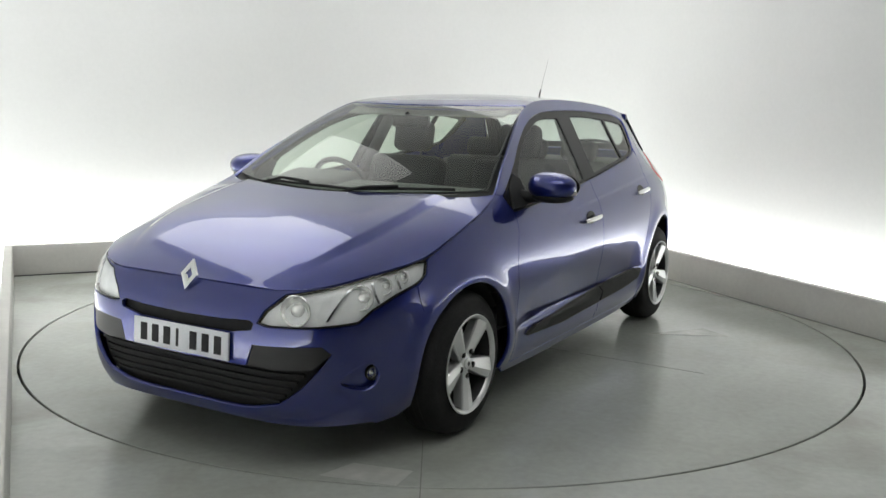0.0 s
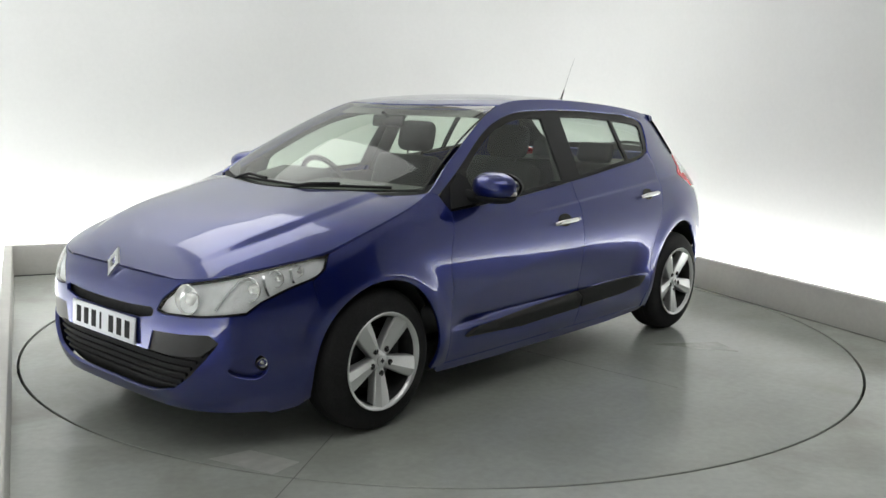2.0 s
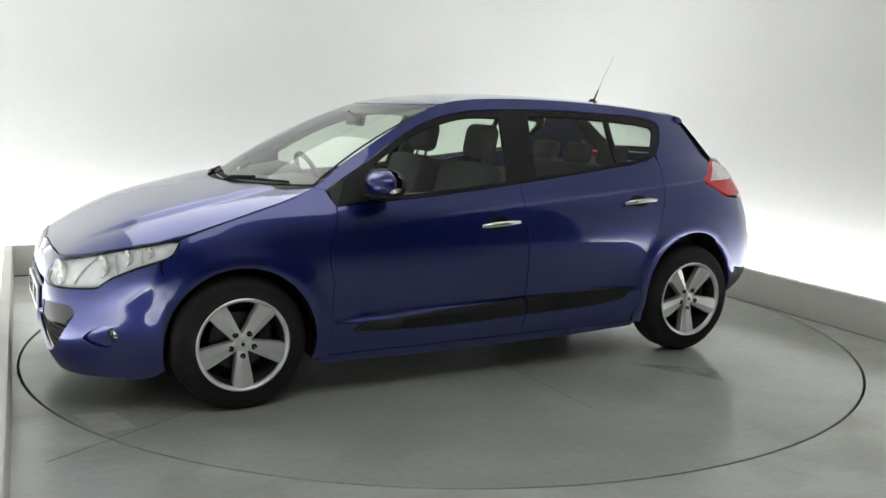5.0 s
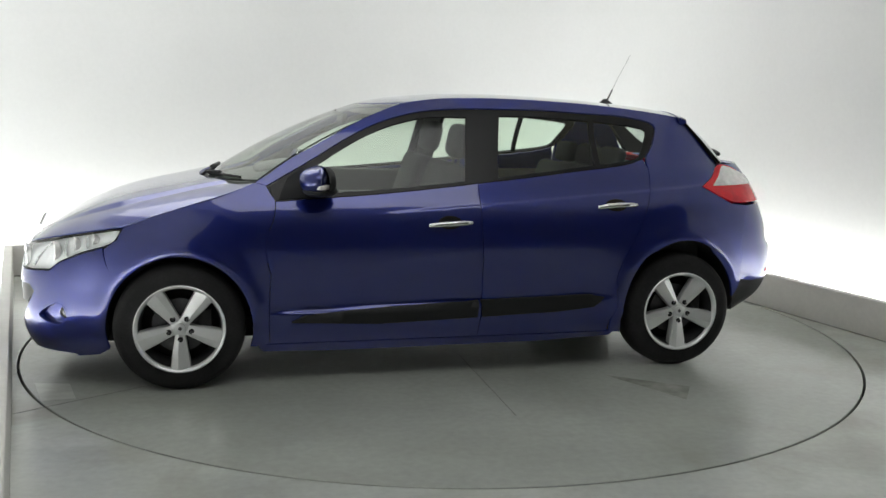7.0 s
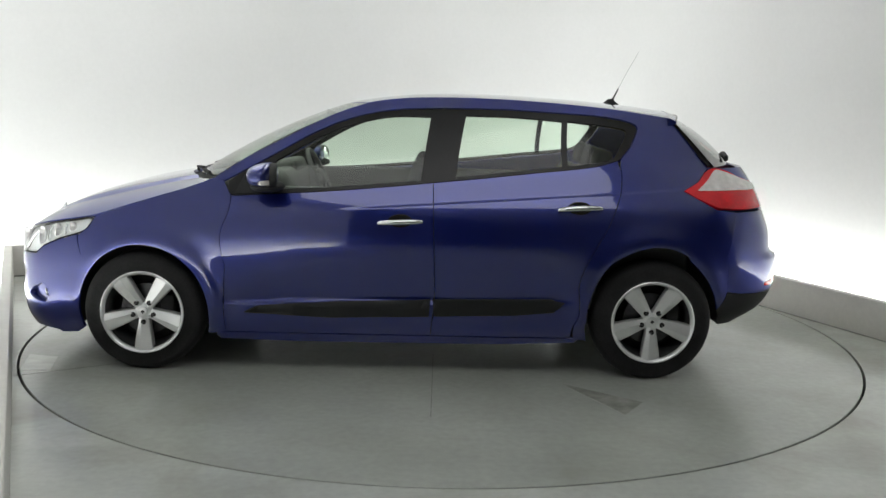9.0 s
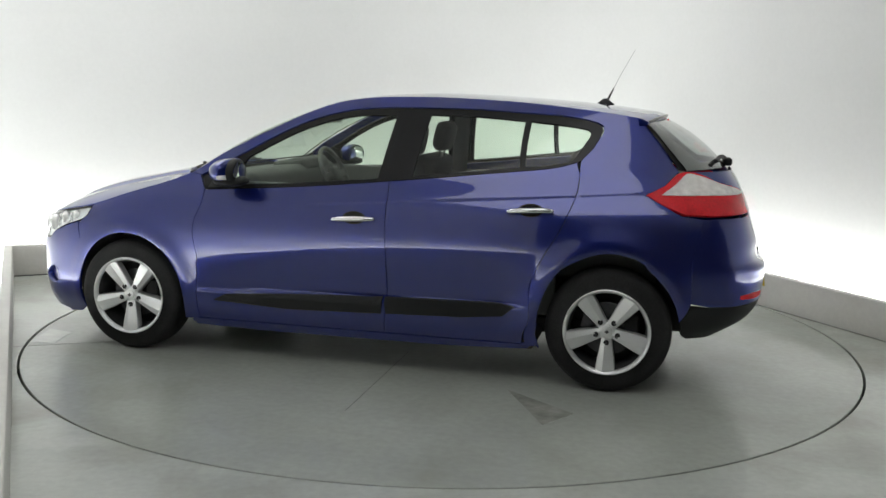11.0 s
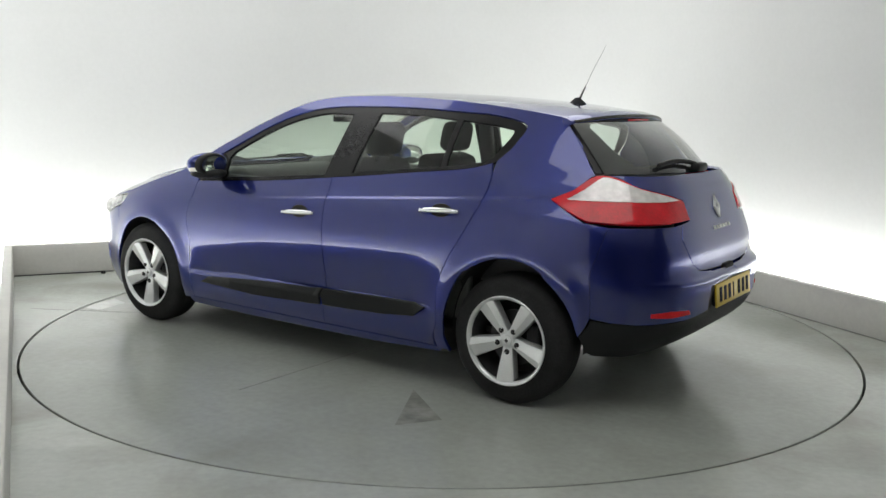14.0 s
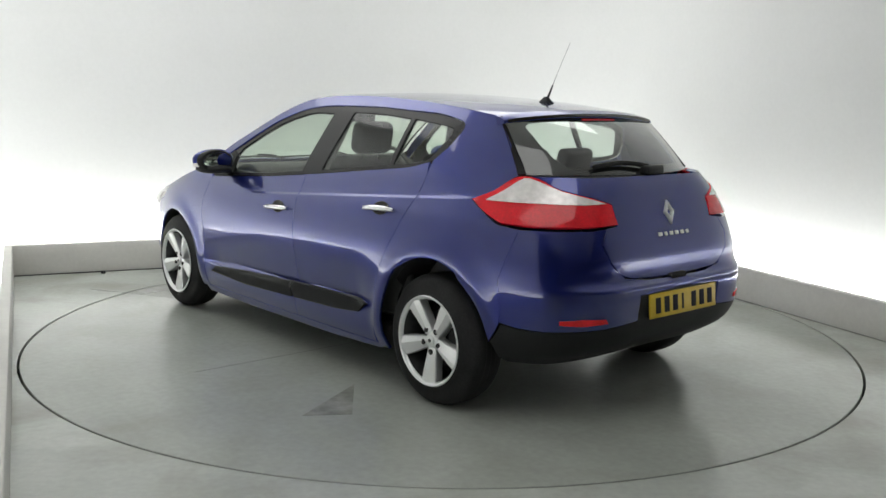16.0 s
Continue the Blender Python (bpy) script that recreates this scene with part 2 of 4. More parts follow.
def build_floor():
    bm = bmesh.new()
    n, r0 = 256, 2.454
    top, low, rim = [], [], []
    turns = [2 * math.pi * i / n for i in range(n)]
    turns = sorted(turns + [math.atan2(y, x) % (2 * math.pi) for x in (-HALF, HALF) for y in (BACK, FRONT)])
    n = len(turns)
    for a in turns:
        c, s = math.cos(a), math.sin(a)
        k = min((HALF + 0.001) / max(abs(c), 1e-6), (BACK if s > 0 else -FRONT) / max(abs(s), 1e-6))
        top.append(bm.verts.new((r0 * c, r0 * s, 0)))
        low.append(bm.verts.new((r0 * c, r0 * s, -0.07)))
        rim.append(bm.verts.new((k * c, k * s, 0)))
    for i in range(n):
        j = (i + 1) % n
        bm.faces.new((top[i], rim[i], rim[j], top[j]))
        bm.faces.new((low[i], top[i], top[j], low[j]))
    bmesh.ops.transform(bm, matrix=BAY, verts=bm.verts)
    smooth(bm, 30)
    ob = tagged(part("floor", bm, FLOOR), "grey painted concrete floor, worn and slightly glossy", "floor", kind="structure")
    return ob


build_floor()
# dark strips draw the kerb joint together with the shadow line at its base
slab("trim_north", -HALF + 0.002, HALF - 0.002, BACK - 0.008, BACK - 0.001, -0.02, 0.006, PIT, "dark dirty joint between floor and kerb, with its shadow line painted in", category="trim")
slab("trim_east", HALF - 0.008, HALF - 0.001, OPEN, BACK - 0.009, -0.02, 0.003, SEAM, "dark dirty joint between floor and kerb, with its shadow line painted in", category="trim")
pit = lathe([(0.0, -0.066), (2.49, -0.066)], 64, "Z")
tagged(part("turntable_pit", pit, PIT), "dark recess under the turning deck", "pit", kind="structure")


def build_turntable():
    root = new("turntable")
    deck = part("deck", lathe([(0, -0.05), (2.437, -0.05), (2.441, -0.046), (2.441, -0.003), (2.438, 0.0), (0, 0.0)], 192, "Z"), DECK, root)
    for a, b in (((1.50, 0.76), (2.18, 1.16)), ((-0.185, 0.45), (-0.185, 1.50))):
        d = Vector(b) - Vector(a)
        m = Matrix.Translation(((a[0] + b[0]) / 2 + OX, (a[1] + b[1]) / 2 + OY, 0.0004)) @ Matrix.Rotation(math.atan2(d.y, d.x), 4, "Z")
        part("seam", box(d.length, 0.004, 0.0012, 0, m), SEAM, root, "thin dark seam between deck sheets")
    for tri in (((-0.85, 0.96), (-1.21, 1.23), (-1.09, 1.42)), ((1.95, 0.92), (2.03, 0.62), (1.86, 0.66), (1.80, 0.90))):
        bm = bmesh.new()
        vs = [bm.verts.new((x + OX, y + OY, 0.0012)) for x, y in tri]
        f = bm.faces.new(vs)
        r = bmesh.ops.extrude_face_region(bm, geom=[f])
        bmesh.ops.translate(bm, verts=[v for v in r["geom"] if isinstance(v, bmesh.types.BMVert)], vec=(0, 0, -0.004))
        smooth(bm)
        part("hatch_plate", bm, DULL if len(tri) == 3 else POLISHED, root, "bare polished metal plate let into the deck")
    return tagged(root, "round grey painted vehicle turntable set flush in the floor", "turntable")


OX, OY = 0.2351, 0.1639
turntable = build_turntable()
for side in (-1, 1):
    tube_m = BAY @ pose(side * (HALF + 0.12 + TROUGH * 0.4), -0.8, -0.082, 90)
    t = part("fluorescent_tube", lathe([(0, -3.4), (0.018, -3.4), (0.018, 3.4), (0, 3.4)], 12, "Z"), TUBE, None, m=tube_m)
    tagged(t, "lit white fluorescent tube in the wall trough", "light tube", "cove tubes")
t = part("fluorescent_tube", lathe([(0, -2.6), (0.018, -2.6), (0.018, 2.6), (0, 2.6)], 12, "Z"), TUBE, None, m=BAY @ pose(0, BACK + 0.12 + TROUGH * 0.4, -0.082, 0, 90, 0))
tagged(t, "lit white fluorescent tube in the wall trough", "light tube", "cove tubes")


# ---------------------------------------------------------------- car surfaces
def curve1d(*pairs):
    """A smooth function through (x, value) pairs."""
    xs, ys = np.array(sorted(pairs), float).T
    h = np.diff(xs)
    dl = np.diff(ys) / h
    m = np.concatenate([[dl[0]], (dl[:-1] * h[1:] + dl[1:] * h[:-1]) / (h[1:] + h[:-1]), [dl[-1]]])

    def f(x):
        x = np.clip(np.asarray(x, float), xs[0], xs[-1])
        i = np.clip(np.searchsorted(xs, x) - 1, 0, len(h) - 1)
        t = (x - xs[i]) / h[i]
        return (2 * t**3 - 3 * t**2 + 1) * ys[i] + (t**3 - 2 * t**2 + t) * h[i] * m[i] + (3 * t**2 - 2 * t**3) * ys[i + 1] + (t**3 - t**2) * h[i] * m[i + 1]
    return f


def step01(v):
    v = np.clip(v, 0, 1)
    return v * v * (3 - 2 * v)


NOSE, TAIL, XM, WIDE, POW, POW_REAR = 2.10, 2.08, 0.0, 0.903, 4.8, 4.8
ang = np.linspace(0, math.pi / 2, 6000)
front_x, front_y = XM + (NOSE - XM) * np.cos(ang).clip(0) ** (2 / POW), WIDE * np.sin(ang).clip(0) ** (2 / POW)
rear_x, rear_y = -XM - (TAIL - XM) * np.cos(ang[::-1]).clip(0) ** (2 / POW_REAR), WIDE * np.sin(ang[::-1]).clip(0) ** (2 / POW_REAR)
PX, PY = np.concatenate([front_x, rear_x]), np.concatenate([front_y, rear_y])
PU = np.concatenate([[0], np.cumsum(np.hypot(np.diff(PX), np.diff(PY)))])
ULEN = PU[-1]
keep = np.concatenate([[True], np.diff(PU) > 1e-9])
PX, PY, PU = PX[keep], PY[keep], PU[keep]

nose_x = curve1d((0.10, 2.03), (0.16, 2.07), (0.22, 2.10), (0.32, 2.118), (0.45, 2.118), (0.56, 2.11), (0.64, 2.09), (0.70, 2.055), (0.76, 1.99), (0.85, 1.85), (1.5, 1.7))
tail_x = curve1d((0.20, 1.84), (0.27, 1.90), (0.33, 2.00), (0.42, 2.075), (0.52, 2.09), (0.60, 2.096), (0.635, 2.092), (0.655, 2.062), (0.68, 2.049), (0.75, 2.044), (0.80, 2.029), (0.86, 2.007), (0.92, 1.985), (1.00, 1.955), (1.07, 1.92), (1.12, 1.885), (1.2, 1.86), (1.5, 1.84))
tail_smooth = curve1d((0.20, 1.84), (0.27, 1.90), (0.33, 2.00), (0.42, 2.072), (0.52, 2.082), (0.60, 2.074), (0.70, 2.052), (0.82, 2.018), (0.92, 1.985), (1.00, 1.955), (1.07, 1.92), (1.12, 1.885), (1.2, 1.86), (1.5, 1.84))
side_k = curve1d((0.10, 0.90), (0.18, 0.935), (0.26, 0.97), (0.36, 0.988), (0.50, 0.992), (0.64, 1.0), (0.74, 0.997), (0.82, 0.982), (0.89, 0.958), (0.95, 0.925), (1.02, 0.885), (1.10, 0.838), (1.20, 0.772), (1.30, 0.705), (1.38, 0.648), (1.45, 0.59))


def sculpt(x, z):
    """Relief of the flanks: arch lips, hollow doors, waist line."""
    d = 0.0
    for cx, rx, rz in ((1.3205, 0.345, 0.36), (-1.3205, 0.35, 0.405)):
        r = np.hypot((x - cx) / rx, (z - 0.305) / rz)
        d = d + 0.016 * np.exp(-((r - 1.06) / 0.16) ** 2) * step01((z - 0.15) / 0.2)
    crease = 0.598 + 0.072 * step01((0.95 - x) / 1.4) - 0.085 * step01((x - 0.15) / 0.75)
    ledge = 0.396 + 0.018 * np.clip(-x, -1, 1)
    fall = crease - z
    deep = np.clip(0.5 * (fall + np.sqrt(fall * fall + 0.0003)) / (crease - ledge), 0, 1)
    doors = step01((x + 0.93) / 0.20) * step01((0.95 - x) / 0.25)
    d = d - 0.030 * doors * (deep - 0.10 * np.sin(math.pi * deep)) * (1 - step01((ledge + 0.012 - z) / 0.030))
    # a fine crease above the handles that runs back to the tail lamps
    line = 0.868 + 0.0714 * (0.2 - x)
    d = d - 0.0055 * step01((z - line) / 0.016) * (1 - step01((z - line - 0.02) / 0.11)) * step01((0.42 - x) / 0.35) * step01((x + 1.75) / 0.25)
    return d


def taper(x, z):
    """The cabin draws in towards the tail."""
    return 0.07 * step01((-x - 1.05) / 0.85) * step01((z - 0.90) / 0.25)


def flank(p):
    """Body shell: (run round the plan, height) to a point; negative runs are the right side."""
    u, z = np.abs(p[:, 0]), p[:, 1]
    sign = np.where(p[:, 0] < 0, -1.0, 1.0)
    bx, by = np.interp(u, PU, PX), np.interp(u, PU, PY)
    # the step under the tailgate dies out towards the corners
    tx = tail_x(z) + (tail_smooth(z) - tail_x(z)) * step01((by - 0.45) / 0.32)
    x = np.where(bx > XM, XM + (bx - XM) * (nose_x(z) - XM) / (NOSE - XM), np.where(bx < -XM, -XM + (bx + XM) * (tx - XM) / (TAIL - XM), bx))
    k = side_k(z) - taper(x, z)
    y = by * k + sculpt(x, z) * np.clip(by / WIDE, 0, 1) ** 4
    return np.stack([x, sign * y, z], -1)


def strip_sheet(p):
    """The face of the rubbing strips: proud at the top, leaning in towards the sill."""
    q = flank(p)
    top = 0.40 + 0.018 * np.clip(-q[:, 0], -1, 1)
    q[:, 1] += np.where(p[:, 0] < 0, -1.0, 1.0) * (0.016 - 0.17 * np.clip(top - q[:, 2], 0, 0.12))
    return q


def at_side(x, z):
    bx = x
    if x > XM:
        bx = XM + (x - XM) * (NOSE - XM) / (float(nose_x(z)) - XM)
    elif x < -XM:
        bx = -XM + (x + XM) * (TAIL - XM) / (float(tail_x(z)) - XM)
    bx = min(max(bx, -TAIL + 1e-4), NOSE - 1e-4)
    return float(np.interp(-bx, -PX, PU)), z


def at_end(y, z, rear=False):
    s = -1 if y < 0 else 1
    by = abs(y) / float(side_k(z) - (0.07 * step01((z - 0.90) / 0.25) if rear else 0))
    half = len(PU) // 2
    if rear:
        u = float(np.interp(by, PY[half:][::-1], PU[half:][::-1]))
        return s * u, z
    return s * float(np.interp(by, PY[:half], PU[:half])), z


def F(y, z):
    return at_end(y, z)


def R(y, z):
    return at_end(y, z, True)


D = at_side

rail_z = curve1d((2.05, 0.70), (1.95, 0.728), (1.86, 0.752), (1.78, 0.768), (1.58, 0.805), (1.40, 0.862), (1.24, 0.912), (1.08, 0.962), (0.95, 1.015), (0.79, 1.12), (0.64, 1.20), (0.49, 1.28), (0.34, 1.352), (0.19, 1.405), (0.04, 1.43), (-0.20, 1.442), (-0.55, 1.438), (-0.85, 1.422), (-1.15, 1.394), (-1.42, 1.358), (-1.6, 1.33))
spine_z = curve1d((2.05, 0.702), (1.99, 0.745), (1.92, 0.787), (1.78, 0.847), (1.59, 0.908), (1.33, 0.963), (1.22, 0.985), (0.95, 1.03), (0.42, 1.37), (0.33, 1.402), (0.07, 1.447), (-0.26, 1.468), (-0.60, 1.463), (-0.93, 1.446), (-1.27, 1.42), (-1.56, 1.383))


def rail_y(x):
    x = np.asarray(x, float)
    z = rail_z(x)
    lim = np.where(x > 0, nose_x(z), tail_x(z)) - XM
    power = np.where(x > 0, POW, POW_REAR)
    q = np.clip((np.abs(x) - XM) / lim, 0, 1) ** power
    k = side_k(z) - taper(x, z)
    return WIDE * np.maximum(1 - q, 1e-6) ** (1 / power) * k


def crown(p, power=2.4):
    """Bonnet and roof: (x, share of the half width times 0.8) to a point."""
    x, e = p[:, 0], p[:, 1] / 0.8
    zr, zc = rail_z(x), spine_z(x)
    z = zr + (zc - zr) * (1 - np.abs(e) ** power)
    return np.stack([x, e * rail_y(x), z], -1)


def bonnet_top(p):
    q = crown(p, 4.4)
    e = np.abs(p[:, 1]) / 0.8
    # raised ridges that run back from the badge
    ridge = 1 - step01((e - 0.69) / 0.065)
    q[:, 2] += 0.013 * ridge * step01((2.0 - p[:, 0]) / 0.35)
    return q


def between(low, top, bulge, edge=0.0):
    """A curved sheet between two edges, each given as a function of the share of the half width."""
    def f(p):
        v, e = p[:, 1], p[:, 0]
        a, b = low(e), top(e)
        out = a + (b - a) * v[:, None]
        d = (b - a)
        n = np.stack([d[:, 2], 0 * e, -d[:, 0]], -1)
        n = n / np.linalg.norm(n, axis=1)[:, None] * np.sign(bulge)
        return out + n * abs(bulge) * (4 * v * (1 - v) * (1 - edge * e**4))[:, None]
    return f


def screen_low(e):
    return np.stack([1.20 - 0.25 * e * e, e * 0.765, 0.985 + 0.03 * e * e], -1)


def screen_top(e):
    x = 0.34 - 0.16 * e * e
    return np.stack([x, e * rail_y(x), rail_z(x) + (spine_z(x) - rail_z(x)) * (1 - np.abs(e) ** 2.4)], -1)


def hatch_low(e):
    return np.stack([-1.875 + 0.22 * e**2, e * 0.61, 1.105 + 0.0 * e], -1)


def hatch_top(e):
    return np.stack([-1.50 + 0.07 * e**2, e * 0.548, 1.372 - 0.012 * e**2], -1)


windscreen_sheet = between(screen_low, screen_top, 0.035)
hatch_sheet = between(hatch_low, hatch_top, -0.03, 0.9)


# ---------------------------------------------------------------- panels cut from the surfaces
def dense(outline, gap):
    pts = []
    n = len(outline)
    for i in range(n):
        a, b = np.array(outline[i]), np.array(outline[(i + 1) % n])
        k = max(1, int(np.ceil(np.linalg.norm(b - a) / gap)))
        pts += [a + (b - a) * j / k for j in range(k)]
    return np.array(pts)


def bend(*pts, n=8):
    """A smooth open line through the points."""
    p = np.array(pts, float)
    q = np.concatenate([[2 * p[0] - p[1]], p, [2 * p[-1] - p[-2]]])
    out = []
    for i in range(1, len(q) - 2):
        for t in np.arange(n) / n:
            out.append(0.5 * (2 * q[i] + (q[i + 1] - q[i - 1]) * t + (2 * q[i - 1] - 5 * q[i] + 4 * q[i + 1] - q[i + 2]) * t**2 + (3 * q[i] - q[i - 1] - 3 * q[i + 1] + q[i + 2]) * t**3))
    return [tuple(v) for v in out] + [tuple(p[-1])]


def inside(pts, poly):
    x, y = pts[:, 0], pts[:, 1]
    hit = np.zeros(len(pts), bool)
    a, b = poly, np.roll(poly, -1, 0)
    for (x0, y0), (x1, y1) in zip(a, b):
        if y0 != y1:
            hit ^= ((y0 > y) != (y1 > y)) & (x < (x1 - x0) * (y - y0) / (y1 - y0) + x0)
    return hit


def shrink(poly, by):
    a = poly - np.roll(poly, 1, 0)
    b = np.roll(poly, -1, 0) - poly
    area2 = np.sum(poly[:, 0] * np.roll(poly, -1, 0)[:, 1] - np.roll(poly, -1, 0)[:, 0] * poly[:, 1])
    s = 1 if area2 > 0 else -1
    n = np.stack([-(a + b)[:, 1], (a + b)[:, 0]], -1)
    return poly + s * by * n / np.maximum(np.linalg.norm(n, axis=1), 1e-9)[:, None]


def normals_of(surf, p):
    h = 1e-3
    ex, ey = np.array([h, 0]), np.array([0, h])
    n = np.cross(surf(p + ex) - surf(p - ex), surf(p + ey) - surf(p - ey))
    return n / np.maximum(np.linalg.norm(n, axis=1), 1e-12)[:, None]


def panel(name, outline, mat, parent, holes=(), off=0.0, gap=0.0022, thick=0.018, pair=True, surf=flank, grid=0.035, label="", flip=False, only=1, crease=False):
    """Cut a sheet with real edges out of a surface; pair makes the mirrored one as well."""
    from mathutils.geometry import delaunay_2d_cdt
    rim = shrink(dense(outline, grid), gap)
    cuts = [dense(h, grid * 0.7) for h in holes]
    lo, hi = rim.min(0), rim.max(0)
    gx, gy = np.meshgrid(np.arange(lo[0] + grid / 2, hi[0], grid), np.arange(lo[1] + grid / 2, hi[1], grid))
    inner = np.stack([gx.ravel(), gy.ravel()], -1)
    if crease:
        # close rows of points along the waist crease
        runs = [(x, 0.868 + 0.0714 * (0.2 - x) + h) for x in np.arange(-1.72, 0.42, 0.024) for h in (-0.004, 0.0, 0.003, 0.006, 0.010, 0.013, 0.016, 0.020, 0.025)]
        fine = np.array([D(x, z) for x, z in runs])
        order = np.argsort(fine[::9, 0])
        mid = inner[:, 1] - np.interp(inner[:, 0], fine[::9, 0][order], fine[::9, 1][order] + 0.004)
        inner = np.concatenate([inner[(mid < -0.009) | (mid > 0.030)], fine])
    inner = inner[inside(inner, shrink(rim, grid * 0.4))] if len(inner) else inner
    for c in cuts:
        inner = inner[~inside(inner, shrink(c, -grid * 0.4))]
    loops, at = [], 0
    for c in [rim, *cuts]:
        loops.append((at, len(c)))
        at += len(c)
    pts = np.concatenate([rim, *cuts, inner])
    edges = [(s + i, s + (i + 1) % k) for s, k in loops for i in range(k)]
    vs, _, fs, *_ = delaunay_2d_cdt([Vector(p) for p in pts], edges, [], 0, 1e-7)
    vs = np.array([tuple(v) for v in vs])
    tri = np.array([f for f in fs if len(f) == 3])
    mid = vs[tri].mean(1)
    ok = inside(mid, rim)
    for c in cuts:
        ok &= ~inside(mid, c)
    tri = tri[ok]
    nrm = normals_of(surf, vs)
    if flip:
        nrm = -nrm
    pos = surf(vs) + nrm * off
    # make the winding agree with the normals
    fn = np.cross(pos[tri[:, 1]] - pos[tri[:, 0]], pos[tri[:, 2]] - pos[tri[:, 0]])
    bad = (fn * nrm[tri[:, 0]]).sum(1) < 0
    tri[bad] = tri[bad][:, ::-1]
    count = {}
    for t in tri:
        for i in range(3):
            a, b = int(t[i]), int(t[(i + 1) % 3])
            count[(a, b)] = True
    border = [e for e in count if (e[1], e[0]) not in count]
    verts, norms, faces = list(pos), list(nrm), [tuple(int(i) for i in t) for t in tri]
    for a, b in border:
        side = np.cross(pos[b] - pos[a], nrm[a])
        side = side / max(np.linalg.norm(side), 1e-9)
        k = len(verts)
        verts += [pos[a], pos[b], pos[b] - nrm[b] * thick, pos[a] - nrm[a] * thick]
        norms += [side * 0.8 + nrm[a] * 0.6, side * 0.8 + nrm[b] * 0.6, side, side]
        faces.append((k + 1, k, k + 3, k + 2))
    made = []
    for s in (1, -1) if pair else (only,):
        me = bpy.data.meshes.new(name)
        me.from_pydata([(v[0], s * v[1], v[2]) for v in verts], [], faces if s > 0 else [f[::-1] for f in faces])
        me.polygons.foreach_set("use_smooth", [True] * len(me.polygons))
        me.update()
        me.normals_split_custom_set_from_vertices([(n[0], s * n[1], n[2]) for n in norms])
        me.materials.append(mat)
        ob = new(name, me)
        ob.parent = parent
        ob.visible_shadow = mat not in (GLASS, PRIVACY, LENS)
        if label:
            tagged(ob, label)
        made.append(ob)
    return made


def ellipse_line(cx, cz, rx, rz, a0, a1, n=20):
    return [D(cx + rx * math.cos(radians(a)), cz + rz * math.sin(radians(a))) for a in np.linspace(a0, a1, n)]


def spot(p, off=0.0, surf=flank):
    """Place and outward normal on a surface."""
    q = np.array([p], float)
    n = normals_of(surf, q)[0]
    return Vector(surf(q)[0] + n * off), Vector(n)


def facing(p, n):
    """A pose at p whose y axis is the outward normal and whose z stays upright."""
    y = n.normalized()
    x = y.cross(Vector((0, 0, 1))).normalized()
    z = x.cross(y)
    m = Matrix((x, y, z)).transposed().to_4x4()
    return Matrix.Translation(p) @ m


AF, AR = (1.3205, 0.305, 0.345, 0.362), (-1.3205, 0.305, 0.350, 0.402)
stub = lathe([(0.0, 0.022), (0.012, 0.021), (0.017, 0.014), (0.019, 0.0)], 16, "Z")
tagged(part("floor_stub", stub, BLACK_PLASTIC, None, m=Matrix.Translation((-2.723, 1.556, 0.0))), "small black plastic stub on the floor by the kerb", "stub")
car = new("car")


def mirrored(bm):
    out = bm.copy()
    bmesh.ops.transform(out, matrix=Matrix.Diagonal((1, -1, 1, 1)), verts=out.verts)
    bmesh.ops.reverse_faces(out, faces=out.faces)
    return out


def both(name, bm, mat, parent, label=""):
    other = mirrored(bm)
    return part(name, bm, mat, parent, label), part(name, other, mat, parent, label)


def sym(line):
    """Close a half outline that starts and ends on the centre line."""
    return list(line) + [(-u, z) for u, z in line[::-1] if abs(u) > 1e-6]


